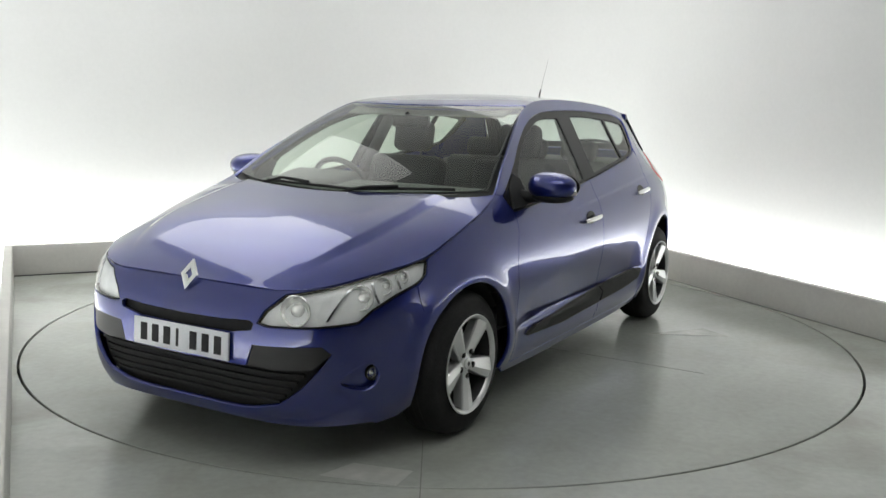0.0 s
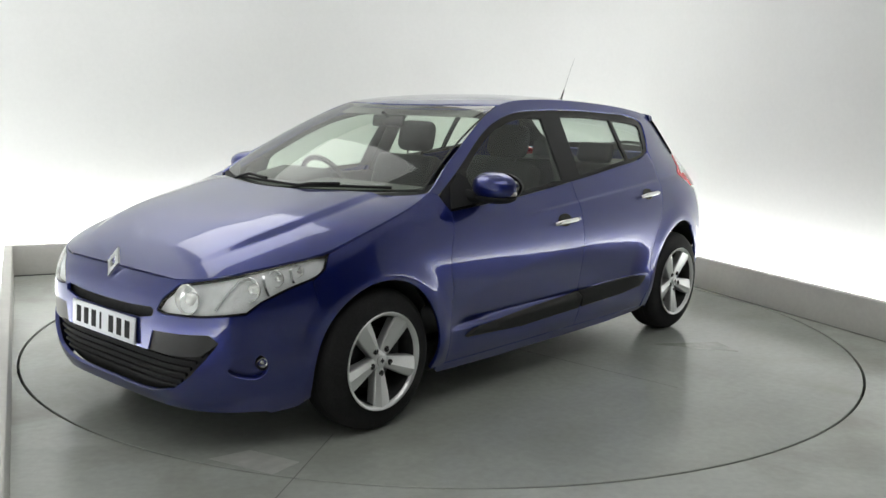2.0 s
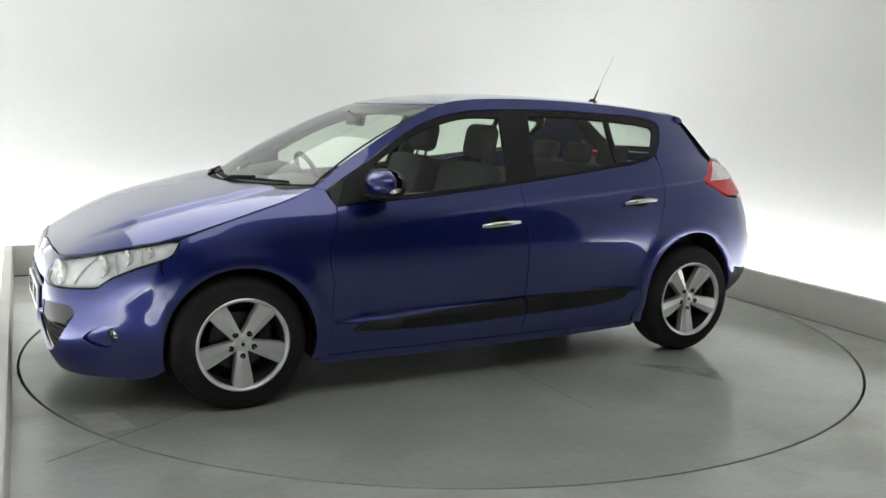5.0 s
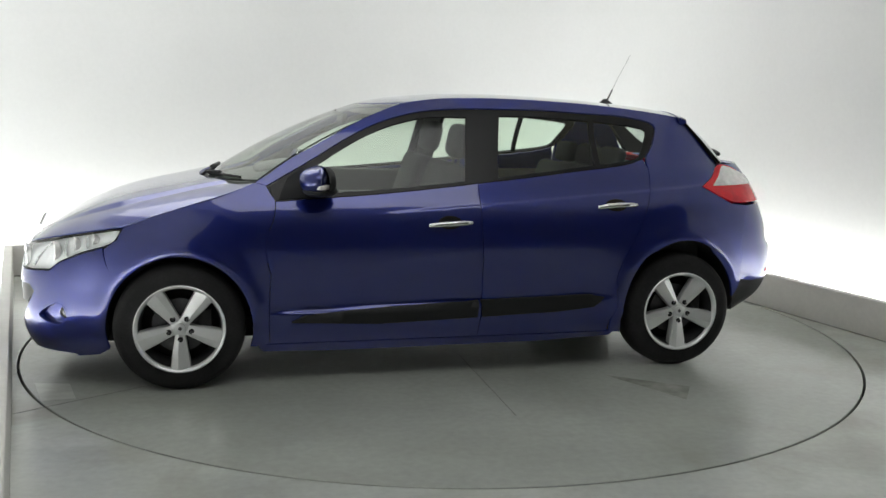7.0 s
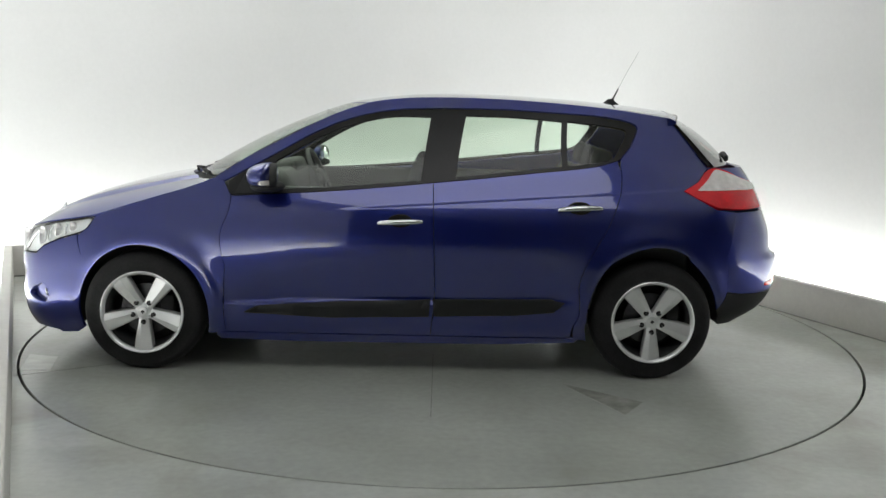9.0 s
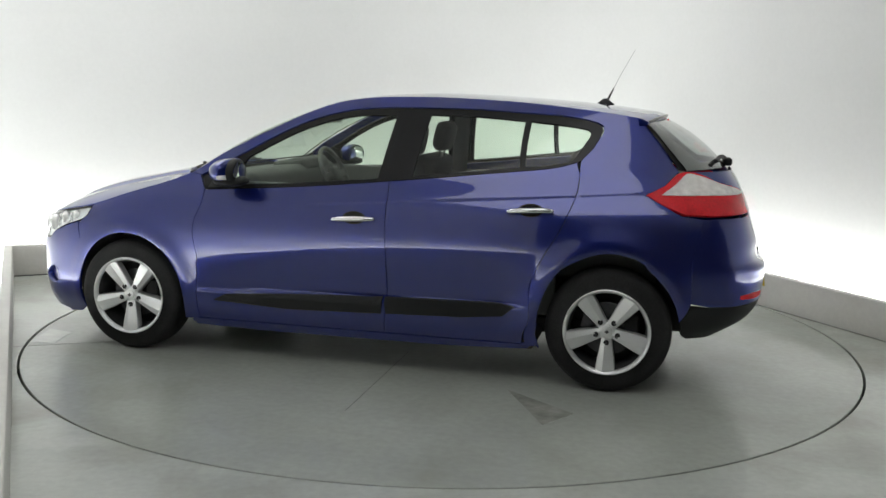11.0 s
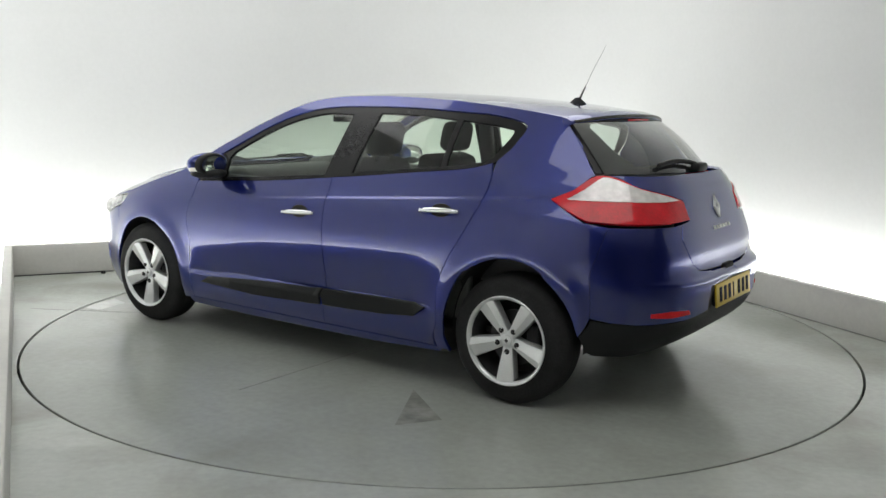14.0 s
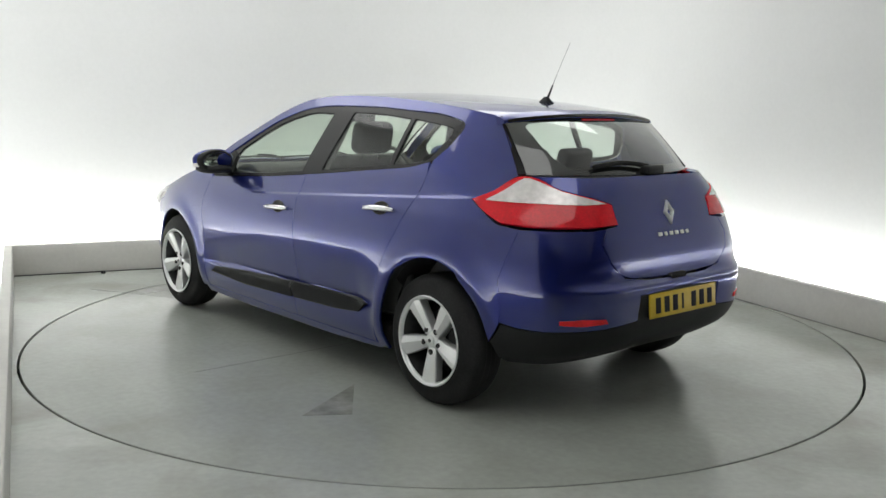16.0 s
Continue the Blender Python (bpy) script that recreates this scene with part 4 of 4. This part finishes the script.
# ---------------------------------------------------------------- wheels
def build_wheel():
    rim = lathe([(0.190, -0.19), (0.196, -0.10), (0.196, -0.02), (0.205, 0.004), (0.209, 0.010), (0.205, 0.0135), (0.197, 0.010), (0.190, -0.004), (0.183, -0.05), (0.180, -0.19)], 72, closed=True)
    grow = Matrix.Diagonal((1.035, 1, 1.035, 1))
    bmesh.ops.transform(rim, matrix=grow, verts=rim.verts)
    root = rim_ob = part("wheel", rim, ALLOY, None, "silver five-spoke alloy wheel")
    tyre = lathe([(0.212, 0.010), (0.219, 0.005), (0.242, -0.004), (0.270, -0.006), (0.292, -0.014), (0.306, -0.030), (0.313, -0.052), (0.3145, -0.10), (0.313, -0.15), (0.306, -0.175), (0.290, -0.195), (0.24, -0.20), (0.205, -0.19)], 72)
    part("tyre", tyre, RUBBER, root, "black rubber tyre")
    for h in (-0.075, -0.105, -0.135):
        part("tread_groove", lathe([(0.3148, h + 0.004), (0.3152, h), (0.3148, h - 0.004)], 48), DARK, root)
    # darkened sleeve inside the rim: its colour holds the shade behind the spokes
    part("barrel", lathe([(0.1945, -0.005), (0.187, -0.05), (0.1835, -0.186)], 60), BARREL, rim_ob, "dull dusty inner wheel barrel, darkened for the shade behind the spokes")
    for k in range(5):
        a = 2 * math.pi * k / 5 - math.pi / 2
        turn = Matrix.Rotation(-(a - math.pi / 2), 4, "Y")
        bm = bmesh.new()
        rows = []
        for r, w, h in ((0.018, 0.020, -0.022), (0.036, 0.025, -0.015), (0.065, 0.029, -0.010), (0.10, 0.035, -0.006), (0.14, 0.042, -0.001), (0.175, 0.046, 0.003), (0.198, 0.049, 0.005)):
            rows.append([bm.verts.new((x, hh, r)) for x, hh in ((-w, h - 0.050), (-w, h - 0.011), (-w * 0.90, h - 0.004), (-w * 0.25, h + 0.004), (w * 0.90, h - 0.007), (w, h - 0.014), (w, h - 0.050))])
        for p, q in zip(rows, rows[1:]):
            for j in range(6):
                bm.faces.new((p[j], p[j + 1], q[j + 1], q[j]))
        bmesh.ops.transform(bm, matrix=grow @ turn, verts=bm.verts)
        part("spoke", smooth(bm, 12), ALLOY, rim_ob)
        at = Matrix.Translation((0.056 * math.cos(a), -0.0088, 0.056 * math.sin(a)))
        # no real hole: a dark disc paints the shade inside the bolt recess
        part("bolt_hole_shade", lathe([(0.0, 0.0008), (0.0115, 0.0012), (0.0135, 0.0), (0.0135, -0.02)], 14), DARK, rim_ob, m=at)
        part("bolt", lathe([(0.0, 0.0035), (0.0045, 0.0032), (0.006, 0.001)], 6), STEEL, rim_ob, m=at)
    part("hub_disc", lathe([(0.0, -0.012), (0.034, -0.014), (0.046, -0.024), (0.050, -0.06)], 36), ALLOY, rim_ob)
    part("centre_cap", lathe([(0.0, -0.004), (0.018, -0.0045), (0.024, -0.007), (0.026, -0.014)], 24), ALLOY, rim_ob)
    part("cap_badge", lathe([(0.0, 0.0), (0.010, 0.0), (0.012, -0.004)], 4), STEEL, rim_ob, m=Matrix.Translation((0, -0.002, 0)))
    part("brake_disc", lathe([(0.0, -0.085), (0.135, -0.085), (0.135, -0.105), (0.0, -0.105)], 40), STEEL, root)
    bm = box(0.07, 0.06, 0.13, 0.012, Matrix.Translation((-0.115, -0.08, 0.02)))
    part("brake_caliper", bm, DARK, root)
    part("wheel_backing", lathe([(0.0, -0.15), (0.196, -0.15)], 40), DARK, root)
    return root


first = build_wheel()
first.parent = car
first.matrix_local = pose(1.3205, 0.878, 0.313)
for x, y, turn in ((-1.3205, 0.872, 0), (1.3205, -0.878, 180), (-1.3205, -0.872, 180)):
    w = copy_thing(first, pose(x, y, 0.313, 0, 0, turn))


def arch_liner(cx, cz, rx, rz, a0=-12, a1=192):
    bm = bmesh.new()
    a = np.linspace(radians(a0), radians(a1), 28)
    rows = []
    for t in a:
        x, z = cx + (rx + 0.012) * math.cos(t), cz + (rz + 0.012) * math.sin(t)
        rows.append([bm.verts.new((x, 0.845 if abs(t - math.pi / 2) < 1.0 else 0.79, z)), bm.verts.new((x, 0.60, z)), bm.verts.new((cx, 0.60, cz))])
    for p, q in zip(rows, rows[1:]):
        bm.faces.new((p[0], p[1], q[1], q[0]))
        bm.faces.new((p[1], p[2], q[1]))
    both("arch_liner", smooth(bm, 40), DARK, car)


arch_liner(*AF)
arch_liner(*AR, a1=182)
for x0, x1, w, z0, z1 in ((-0.95, 0.95, 0.80, 0.17, 0.30), (0.95, 1.85, 0.56, 0.18, 0.55), (-1.70, -0.95, 0.58, 0.27, 0.50)):
    part("underbody", box(x1 - x0, 2 * w, z1 - z0, 0.02, Matrix.Translation(((x0 + x1) / 2, 0, (z0 + z1) / 2))), DARK, car)


# ---------------------------------------------------------------- fittings
def handle(x, z, doors):
    p, n = spot(D(x, z))
    m = facing(p, n)
    tilt = Matrix.Rotation(0.05, 4, "Y")
    # a flat dark disc on the door paints the shade of the handle recess
    shade_disc = lathe([(0.0, 0.0016), (0.044, 0.0016), (0.048, 0.0024), (0.052, 0.0004)], 28)
    bmesh.ops.scale(shade_disc, vec=(1.20, 1, 0.66), verts=shade_disc.verts)
    bmesh.ops.transform(shade_disc, matrix=m @ Matrix.Translation((0, 0.0008, 0.010)), verts=shade_disc.verts)
    both("handle_recess_shade", shade_disc, GLOSS_BLACK, car)
    bm = bmesh.new()
    rows = []
    for i in range(13):
        s = -1 + 2 * i / 12
        y = 0.036 - 0.024 * abs(s) ** 3
        h = 0.0135 * (1 - 0.35 * abs(s) ** 4)
        rows.append([bm.verts.new((0.115 * s, y + 0.010 * math.cos(a), h * math.sin(a))) for a in np.linspace(0, 2 * math.pi, 10, endpoint=False)])
    for a, b in zip(rows, rows[1:]):
        for j in range(10):
            bm.faces.new((a[j], a[(j + 1) % 10], b[(j + 1) % 10], b[j]))
    bm.faces.new(rows[0])
    bm.faces.new(rows[-1])
    for s in (-1, 1):
        box(0.03, 0.03, 0.018, 0.005, Matrix.Translation((0.098 * s, 0.012, 0)), bm=bm)
    smooth(bm, 50)
    bmesh.ops.transform(bm, matrix=m @ tilt, verts=bm.verts)
    for ob, door in zip(both("door_handle", bm, CHROME, car, "chrome door pull handle"), doors):
        ob.parent = door


handle(-0.006, 0.808, [o for o in car.children if o.name.startswith("front_door")])
handle(-0.92, 0.888, [o for o in car.children if o.name.startswith("rear_door")])


def wing_mirror():
    bm = bmesh.new()
    bmesh.ops.create_uvsphere(bm, u_segments=28, v_segments=18, radius=1)
    for v in bm.verts:
        x, y, z = v.co
        if x < 0:
            v.co.x = -abs(x) ** 1.5 * 0.35
        v.co = Vector((v.co.x * 0.105, math.copysign(abs(y) ** 0.85, y) * 0.125, math.copysign(abs(z) ** 0.8, z) * 0.068 * (1 - 0.10 * y)))
    m = pose(0.650, 0.945, 1.035, 0, 0, -8)
    bmesh.ops.transform(bm, matrix=m, verts=bm.verts)
    shells = both("mirror_housing", smooth(bm, 60), PAINT, car)
    base = tube([(0.70, 0.780, 0.985), (0.685, 0.83, 0.978), (0.67, 0.88, 0.985), (0.66, 0.92, 0.998)], 0.032, 12, 0.8)
    other = mirrored(base)
    part("mirror_foot", base, BLACK_PLASTIC, shells[0])
    part("mirror_foot", other, BLACK_PLASTIC, shells[1])
    low = bmesh.new()
    bmesh.ops.create_uvsphere(low, u_segments=20, v_segments=10, radius=1)
    for v in low.verts:
        v.co = Vector((v.co.x * 0.085, v.co.y * 0.112, v.co.z * 0.03))
    bmesh.ops.transform(low, matrix=pose(0.655, 0.94, 0.985, 0, 0, -8), verts=low.verts)
    other = mirrored(low)
    part("mirror_base", smooth(low, 60), BLACK_PLASTIC, shells[0])
    part("mirror_base", other, BLACK_PLASTIC, shells[1])
    bezel = lathe([(0.90, 0.002), (1.0, 0.006), (1.12, -0.004), (1.15, -0.03)], 32)
    bmesh.ops.scale(bezel, vec=(0.108, 1, 0.058), verts=bezel.verts)
    bmesh.ops.transform(bezel, matrix=facing(Vector((0.612, 0.940, 1.035)), Vector((-1, -0.14, 0))), verts=bezel.verts)
    other = mirrored(bezel)
    part("mirror_bezel", bezel, BLACK_PLASTIC, shells[0])
    part("mirror_bezel", other, BLACK_PLASTIC, shells[1])
    glass = lathe([(0.0, -0.002), (0.95, -0.002), (1.0, 0.004)], 32)
    bmesh.ops.scale(glass, vec=(0.098, 1, 0.052), verts=glass.verts)
    bmesh.ops.transform(glass, matrix=facing(Vector((0.610, 0.940, 1.037)), Vector((-1, -0.14, 0))), verts=glass.verts)
    other = mirrored(glass)
    part("mirror_glass", glass, CHROME, shells[0])
    part("mirror_glass", other, CHROME, shells[1])
    rep = box(0.055, 0.075, 0.024, 0.009, pose(0.655, 1.030, 1.010, 0, 0, -52), 3)
    other = mirrored(rep)
    part("side_repeater", rep, CLEAR_LAMP, shells[0], "clear indicator lens")
    part("side_repeater", other, CLEAR_LAMP, shells[1], "clear indicator lens")
    tri = prism([(0.845, 0.935), (0.665, 0.945), (0.665, 1.06), (0.72, 1.09), (0.80, 1.035)], 0.03)
    for v in tri.verts:
        q = flank(np.array([D(v.co.x, v.co.z)]))[0]
        v.co.y = q[1] - 0.001 + v.co.y
    both("mirror_sail", tri, BLACK_PLASTIC, car)


wing_mirror()


def badge(m, parent, k=1.0, mat=CHROME):
    """An upright open diamond."""
    bm = bmesh.new()
    rows = []
    for w, h, d in ((0.042, 0.062, 0.0), (0.040, 0.060, 0.009), (0.030, 0.042, 0.013), (0.018, 0.026, 0.009), (0.016, 0.024, 0.0)):
        rows.append([bm.verts.new((x * k, d * k, z * k)) for x, z in ((0, h), (w, 0), (0, -h), (-w, 0))])
    for a, b in zip(rows, rows[1:]):
        for j in range(4):
            bm.faces.new((a[j], a[(j + 1) % 4], b[(j + 1) % 4], b[j]))
    part("badge", smooth(bm, 20), mat, parent, "plain chrome diamond badge", m=m)


badge(facing(Vector((2.066, 0, 0.716)), Vector((1, 0, 0.42))), front_bumper, 1.06)
p, n = spot((ULEN + 0.022, 0.935), 0.001, whole)
badge(facing(p, n), car, 0.92, ALLOY)
p, n = spot((ULEN + 0.020, 0.840), 0.002, whole)
for i, w in enumerate((0.034, 0.026, 0.032, 0.032, 0.030, 0.026)):
    part("badge_bar", box(w * 0.85, 0.004, 0.018, 0.0015), ALLOY, car, "small chrome bar", m=facing(p, n) @ Matrix.Translation((0.10 - i * 0.042, 0.001, 0)))


def number_plate(name, m, mat, parent, label):
    holder = part(name, box(0.520, 0.010, 0.112, 0.004), mat, parent, label, m=m)
    xs = [-0.20, -0.135, -0.070, -0.012, 0.075, 0.140, 0.205]
    for x, w in zip(xs, (0.038, 0.038, 0.038, 0.014, 0.038, 0.038, 0.038)):
        part("character_bar", box(w, 0.002, 0.072, 0.0006), INK, holder, m=Matrix.Translation((-x, 0.0055, 0)))
    part("plate_backing", box(0.50, 0.02, 0.10, 0.002, Matrix.Translation((0, -0.012, 0))), BLACK_PLASTIC, holder)


number_plate("front_number_plate", facing(Vector((2.128, 0.0, 0.470)), Vector((1, 0, 0.06))), PLATE_WHITE, car, "white number plate with dark bars")
number_plate("rear_number_plate", facing(Vector((-2.098, -0.015, 0.534)), Vector((-1, 0, 0.10))), PLATE_YELLOW, car, "yellow number plate with dark bars")
part("latch_recess", box(0.03, 0.12, 0.025, 0.008, Matrix.Translation((-2.064, 0, 0.652))), DARK, car)

# aerial on the roof
base = lathe([(0.0, 0.030), (0.010, 0.028), (0.022, 0.012), (0.034, 0.0), (0.036, -0.01)], 20, "Z")
bmesh.ops.scale(base, vec=(1.45, 0.8, 1), verts=base.verts)
bmesh.ops.transform(base, matrix=Matrix.Translation((-1.20, 0, 1.428)), verts=base.verts)
aerial = part("aerial", base, BLACK_PLASTIC, car, "black roof aerial")
part("aerial_rod", tube([(-1.21, 0, 1.445), (-1.243, 0, 1.515)], 0.0065, 8, 0.6), BLACK_PLASTIC, aerial)
part("aerial_whip", tube([(-1.243, 0, 1.515), (-1.283, 0, 1.600), (-1.352, 0, 1.728)], 0.0011, 6, 0.7), STEEL, aerial)

# wipers
for y0, y1 in ((-0.42, 0.18), (0.12, 0.62)):
    pts = []
    for s in np.linspace(0, 1, 9):
        y = y0 + (y1 - y0) * s
        e = y / 0.765
        q, nn = spot((e, 0.022 + 0.015 * math.sin(3 * s)), 0.008, windscreen_sheet)
        pts.append(q)
    part("wiper_blade", tube(pts, 0.007, 6), BLACK_PLASTIC, car)
    part("wiper_arm", tube([pts[0] + Vector((0.03, 0, -0.01)), pts[0] + Vector((0.01, 0.1, 0.018)), pts[4] + Vector((0, 0, 0.012))], 0.008, 6), BLACK_PLASTIC, car)
pts = []
for s in np.linspace(0, 1, 9):
    q, nn = spot((0.02 + 0.52 * s, 0.07 + 0.05 * math.sin(3.1 * s)), 0.0, hatch_sheet)
    pts.append(q + Vector((-0.018, 0, 0.012)))
rear_wiper = part("rear_wiper", tube(pts, 0.012, 6), BLACK_PLASTIC, car)
part("wiper_pivot", box(0.05, 0.13, 0.042, 0.012, Matrix.Translation((-1.885, -0.01, 1.125))), BLACK_PLASTIC, rear_wiper)


# ---------------------------------------------------------------- cabin
def cushion(sx, sy, sz, m, name, mat, parent, bevel=0.05):
    return part(name, box(sx, sy, sz, bevel, m, 4), mat, parent)


def seat(y, x):
    cushion(0.50, 0.50, 0.16, pose(x + 0.05, y, 0.50, 0, -6, 0), "seat_cushion", FABRIC, car)
    cushion(0.15, 0.50, 0.60, pose(x - 0.26, y, 0.80, 0, -18, 0), "seat_back", FABRIC, car)
    cushion(0.10, 0.27, 0.19, pose(x - 0.40, y, 1.205, 0, -12, 0), "headrest", FABRIC, car)
    for s in (-0.06, 0.06):
        part("headrest_post", tube([(x - 0.375, y + s, 1.05), (x - 0.395, y + s, 1.17)], 0.007, 6), STEEL, car)


seat(0.36, 0.22)
seat(-0.36, 0.22)
cushion(0.50, 1.20, 0.16, pose(-0.62, 0, 0.53, 0, -6, 0), "rear_bench", FABRIC, car)
cushion(0.14, 1.20, 0.52, pose(-0.97, 0, 0.80, 0, -20, 0), "rear_backrest", FABRIC, car)
for y in (0.36, 0, -0.36):
    cushion(0.08, 0.25, 0.13, pose(-1.10, y, 1.115, 0, -14, 0), "rear_headrest", FABRIC, car, 0.035)
cushion(0.46, 1.40, 0.22, pose(0.90, 0, 0.88, 0, 6, 0), "dashboard", CABIN, car, 0.06)
cushion(0.24, 0.42, 0.10, pose(0.80, -0.36, 0.985, 0, 10, 0), "instrument_binnacle", CABIN, car, 0.04)
cushion(0.90, 0.22, 0.26, pose(0.35, 0, 0.46), "centre_console", CABIN, car, 0.04)
ring = bmesh.new()
for a in range(36):
    t = 2 * math.pi * a / 36
    for b in range(8):
        u = 2 * math.pi * b / 8
        ring.verts.new(((0.185 + 0.015 * math.cos(u)) * math.cos(t), (0.185 + 0.015 * math.cos(u)) * math.sin(t), 0.015 * math.sin(u)))
ring.verts.ensure_lookup_table()
for a in range(36):
    for b in range(8):
        ring.faces.new([ring.verts[i] for i in (a * 8 + b, ((a + 1) % 36) * 8 + b, ((a + 1) % 36) * 8 + (b + 1) % 8, a * 8 + (b + 1) % 8)])
box(0.34, 0.05, 0.02, 0.008, None, bm=ring)
box(0.05, 0.18, 0.02, 0.008, Matrix.Translation((0, -0.09, 0)), bm=ring)
box(0.12, 0.11, 0.05, 0.02, None, bm=ring)
part("steering_wheel", smooth(ring, 50), CABIN, car, m=pose(0.56, -0.36, 0.93, 0, -65, 0) @ Matrix.Rotation(radians(-90), 4, "Z"))
both("door_card", box(1.85, 0.04, 0.62, 0.015, Matrix.Translation((-0.12, 0.755, 0.66))), CABIN, car)
both("rear_side_trim", box(0.55, 0.06, 0.50, 0.02, Matrix.Translation((-1.27, 0.61, 0.78))), CABIN, car)
part("parcel_shelf", box(0.55, 1.12, 0.02, 0.006, Matrix.Translation((-1.42, 0, 1.035))), CABIN, car)
part("cabin_floor", box(2.2, 1.5, 0.03, 0, Matrix.Translation((-0.1, 0, 0.32))), DARK, car)
lining = [(0.20 - 0.12 * e * e, e * 0.72) for e in np.linspace(1, -1, 13)] + [(-1.36 + 0.05 * e * e, e * 0.72) for e in np.linspace(-1, 1, 13)]
panel("headlining", lining, LINER, car, pair=False, surf=crown, off=-0.040, grid=0.08, thick=0.006)
both("pillar_trim", box(0.10, 0.035, 0.46, 0.012, Matrix.Translation((-0.22, 0.655, 1.17)) @ Matrix.Rotation(radians(25), 4, "X") @ Matrix.Rotation(radians(-8), 4, "Y")), CABIN, car)
mirror_in = part("interior_mirror", box(0.03, 0.23, 0.065, 0.012, pose(0.43, 0, 1.310, 0, -10, 0), 3), GLOSS_BLACK, car)
part("mirror_stem", tube([(0.43, 0, 1.33), (0.475, 0, 1.352)], 0.012, 8), GLOSS_BLACK, mirror_in)
part("sun_strip", box(0.10, 1.0, 0.012, 0.004, pose(0.27, 0, 1.362, 0, 20, 0)), LINER, car)

tagged(car, "glossy metallic blue five-door hatchback car with silver alloy wheels", "car")


# ---------------------------------------------------------------- the turning deck carries the car round
def motions():
    turns = [(0.0, 239.9), (0.5, 238.15), (1.0, 235.45), (1.5, 232.1), (2.0, 228.5), (2.5, 224.95), (3.0, 221.4), (3.5, 217.85), (4.0, 214.3)]
    turns += [(4.0 + 0.5 * i, 214.3 - 3.405 * i) for i in range(1, 5)]
    turns += [(6.5, 197.27), (7.0, 193.86), (7.5, 190.4), (8.0, 186.95), (8.5, 183.6), (9.0, 180.25)]
    turns += [(9.0 + 0.5 * i, 180.25 - 3.45 * i) for i in range(1, 5)]
    turns += [(11.5, 163.0), (12.0, 159.5), (12.5, 156.0), (13.0, 152.45), (13.5, 148.8), (14.0, 145.25), (14.5, 141.8), (15.0, 138.3), (15.5, 134.8), (16.0, 131.34)]
    walk(turntable, [(t, pose(0, 0, 0, 0, 0, a)) for t, a in turns])
    walk(car, [(t, pose(0, 0, 0, 0, 0, a) @ pose(OX, OY, 0)) for t, a in turns])


motions()
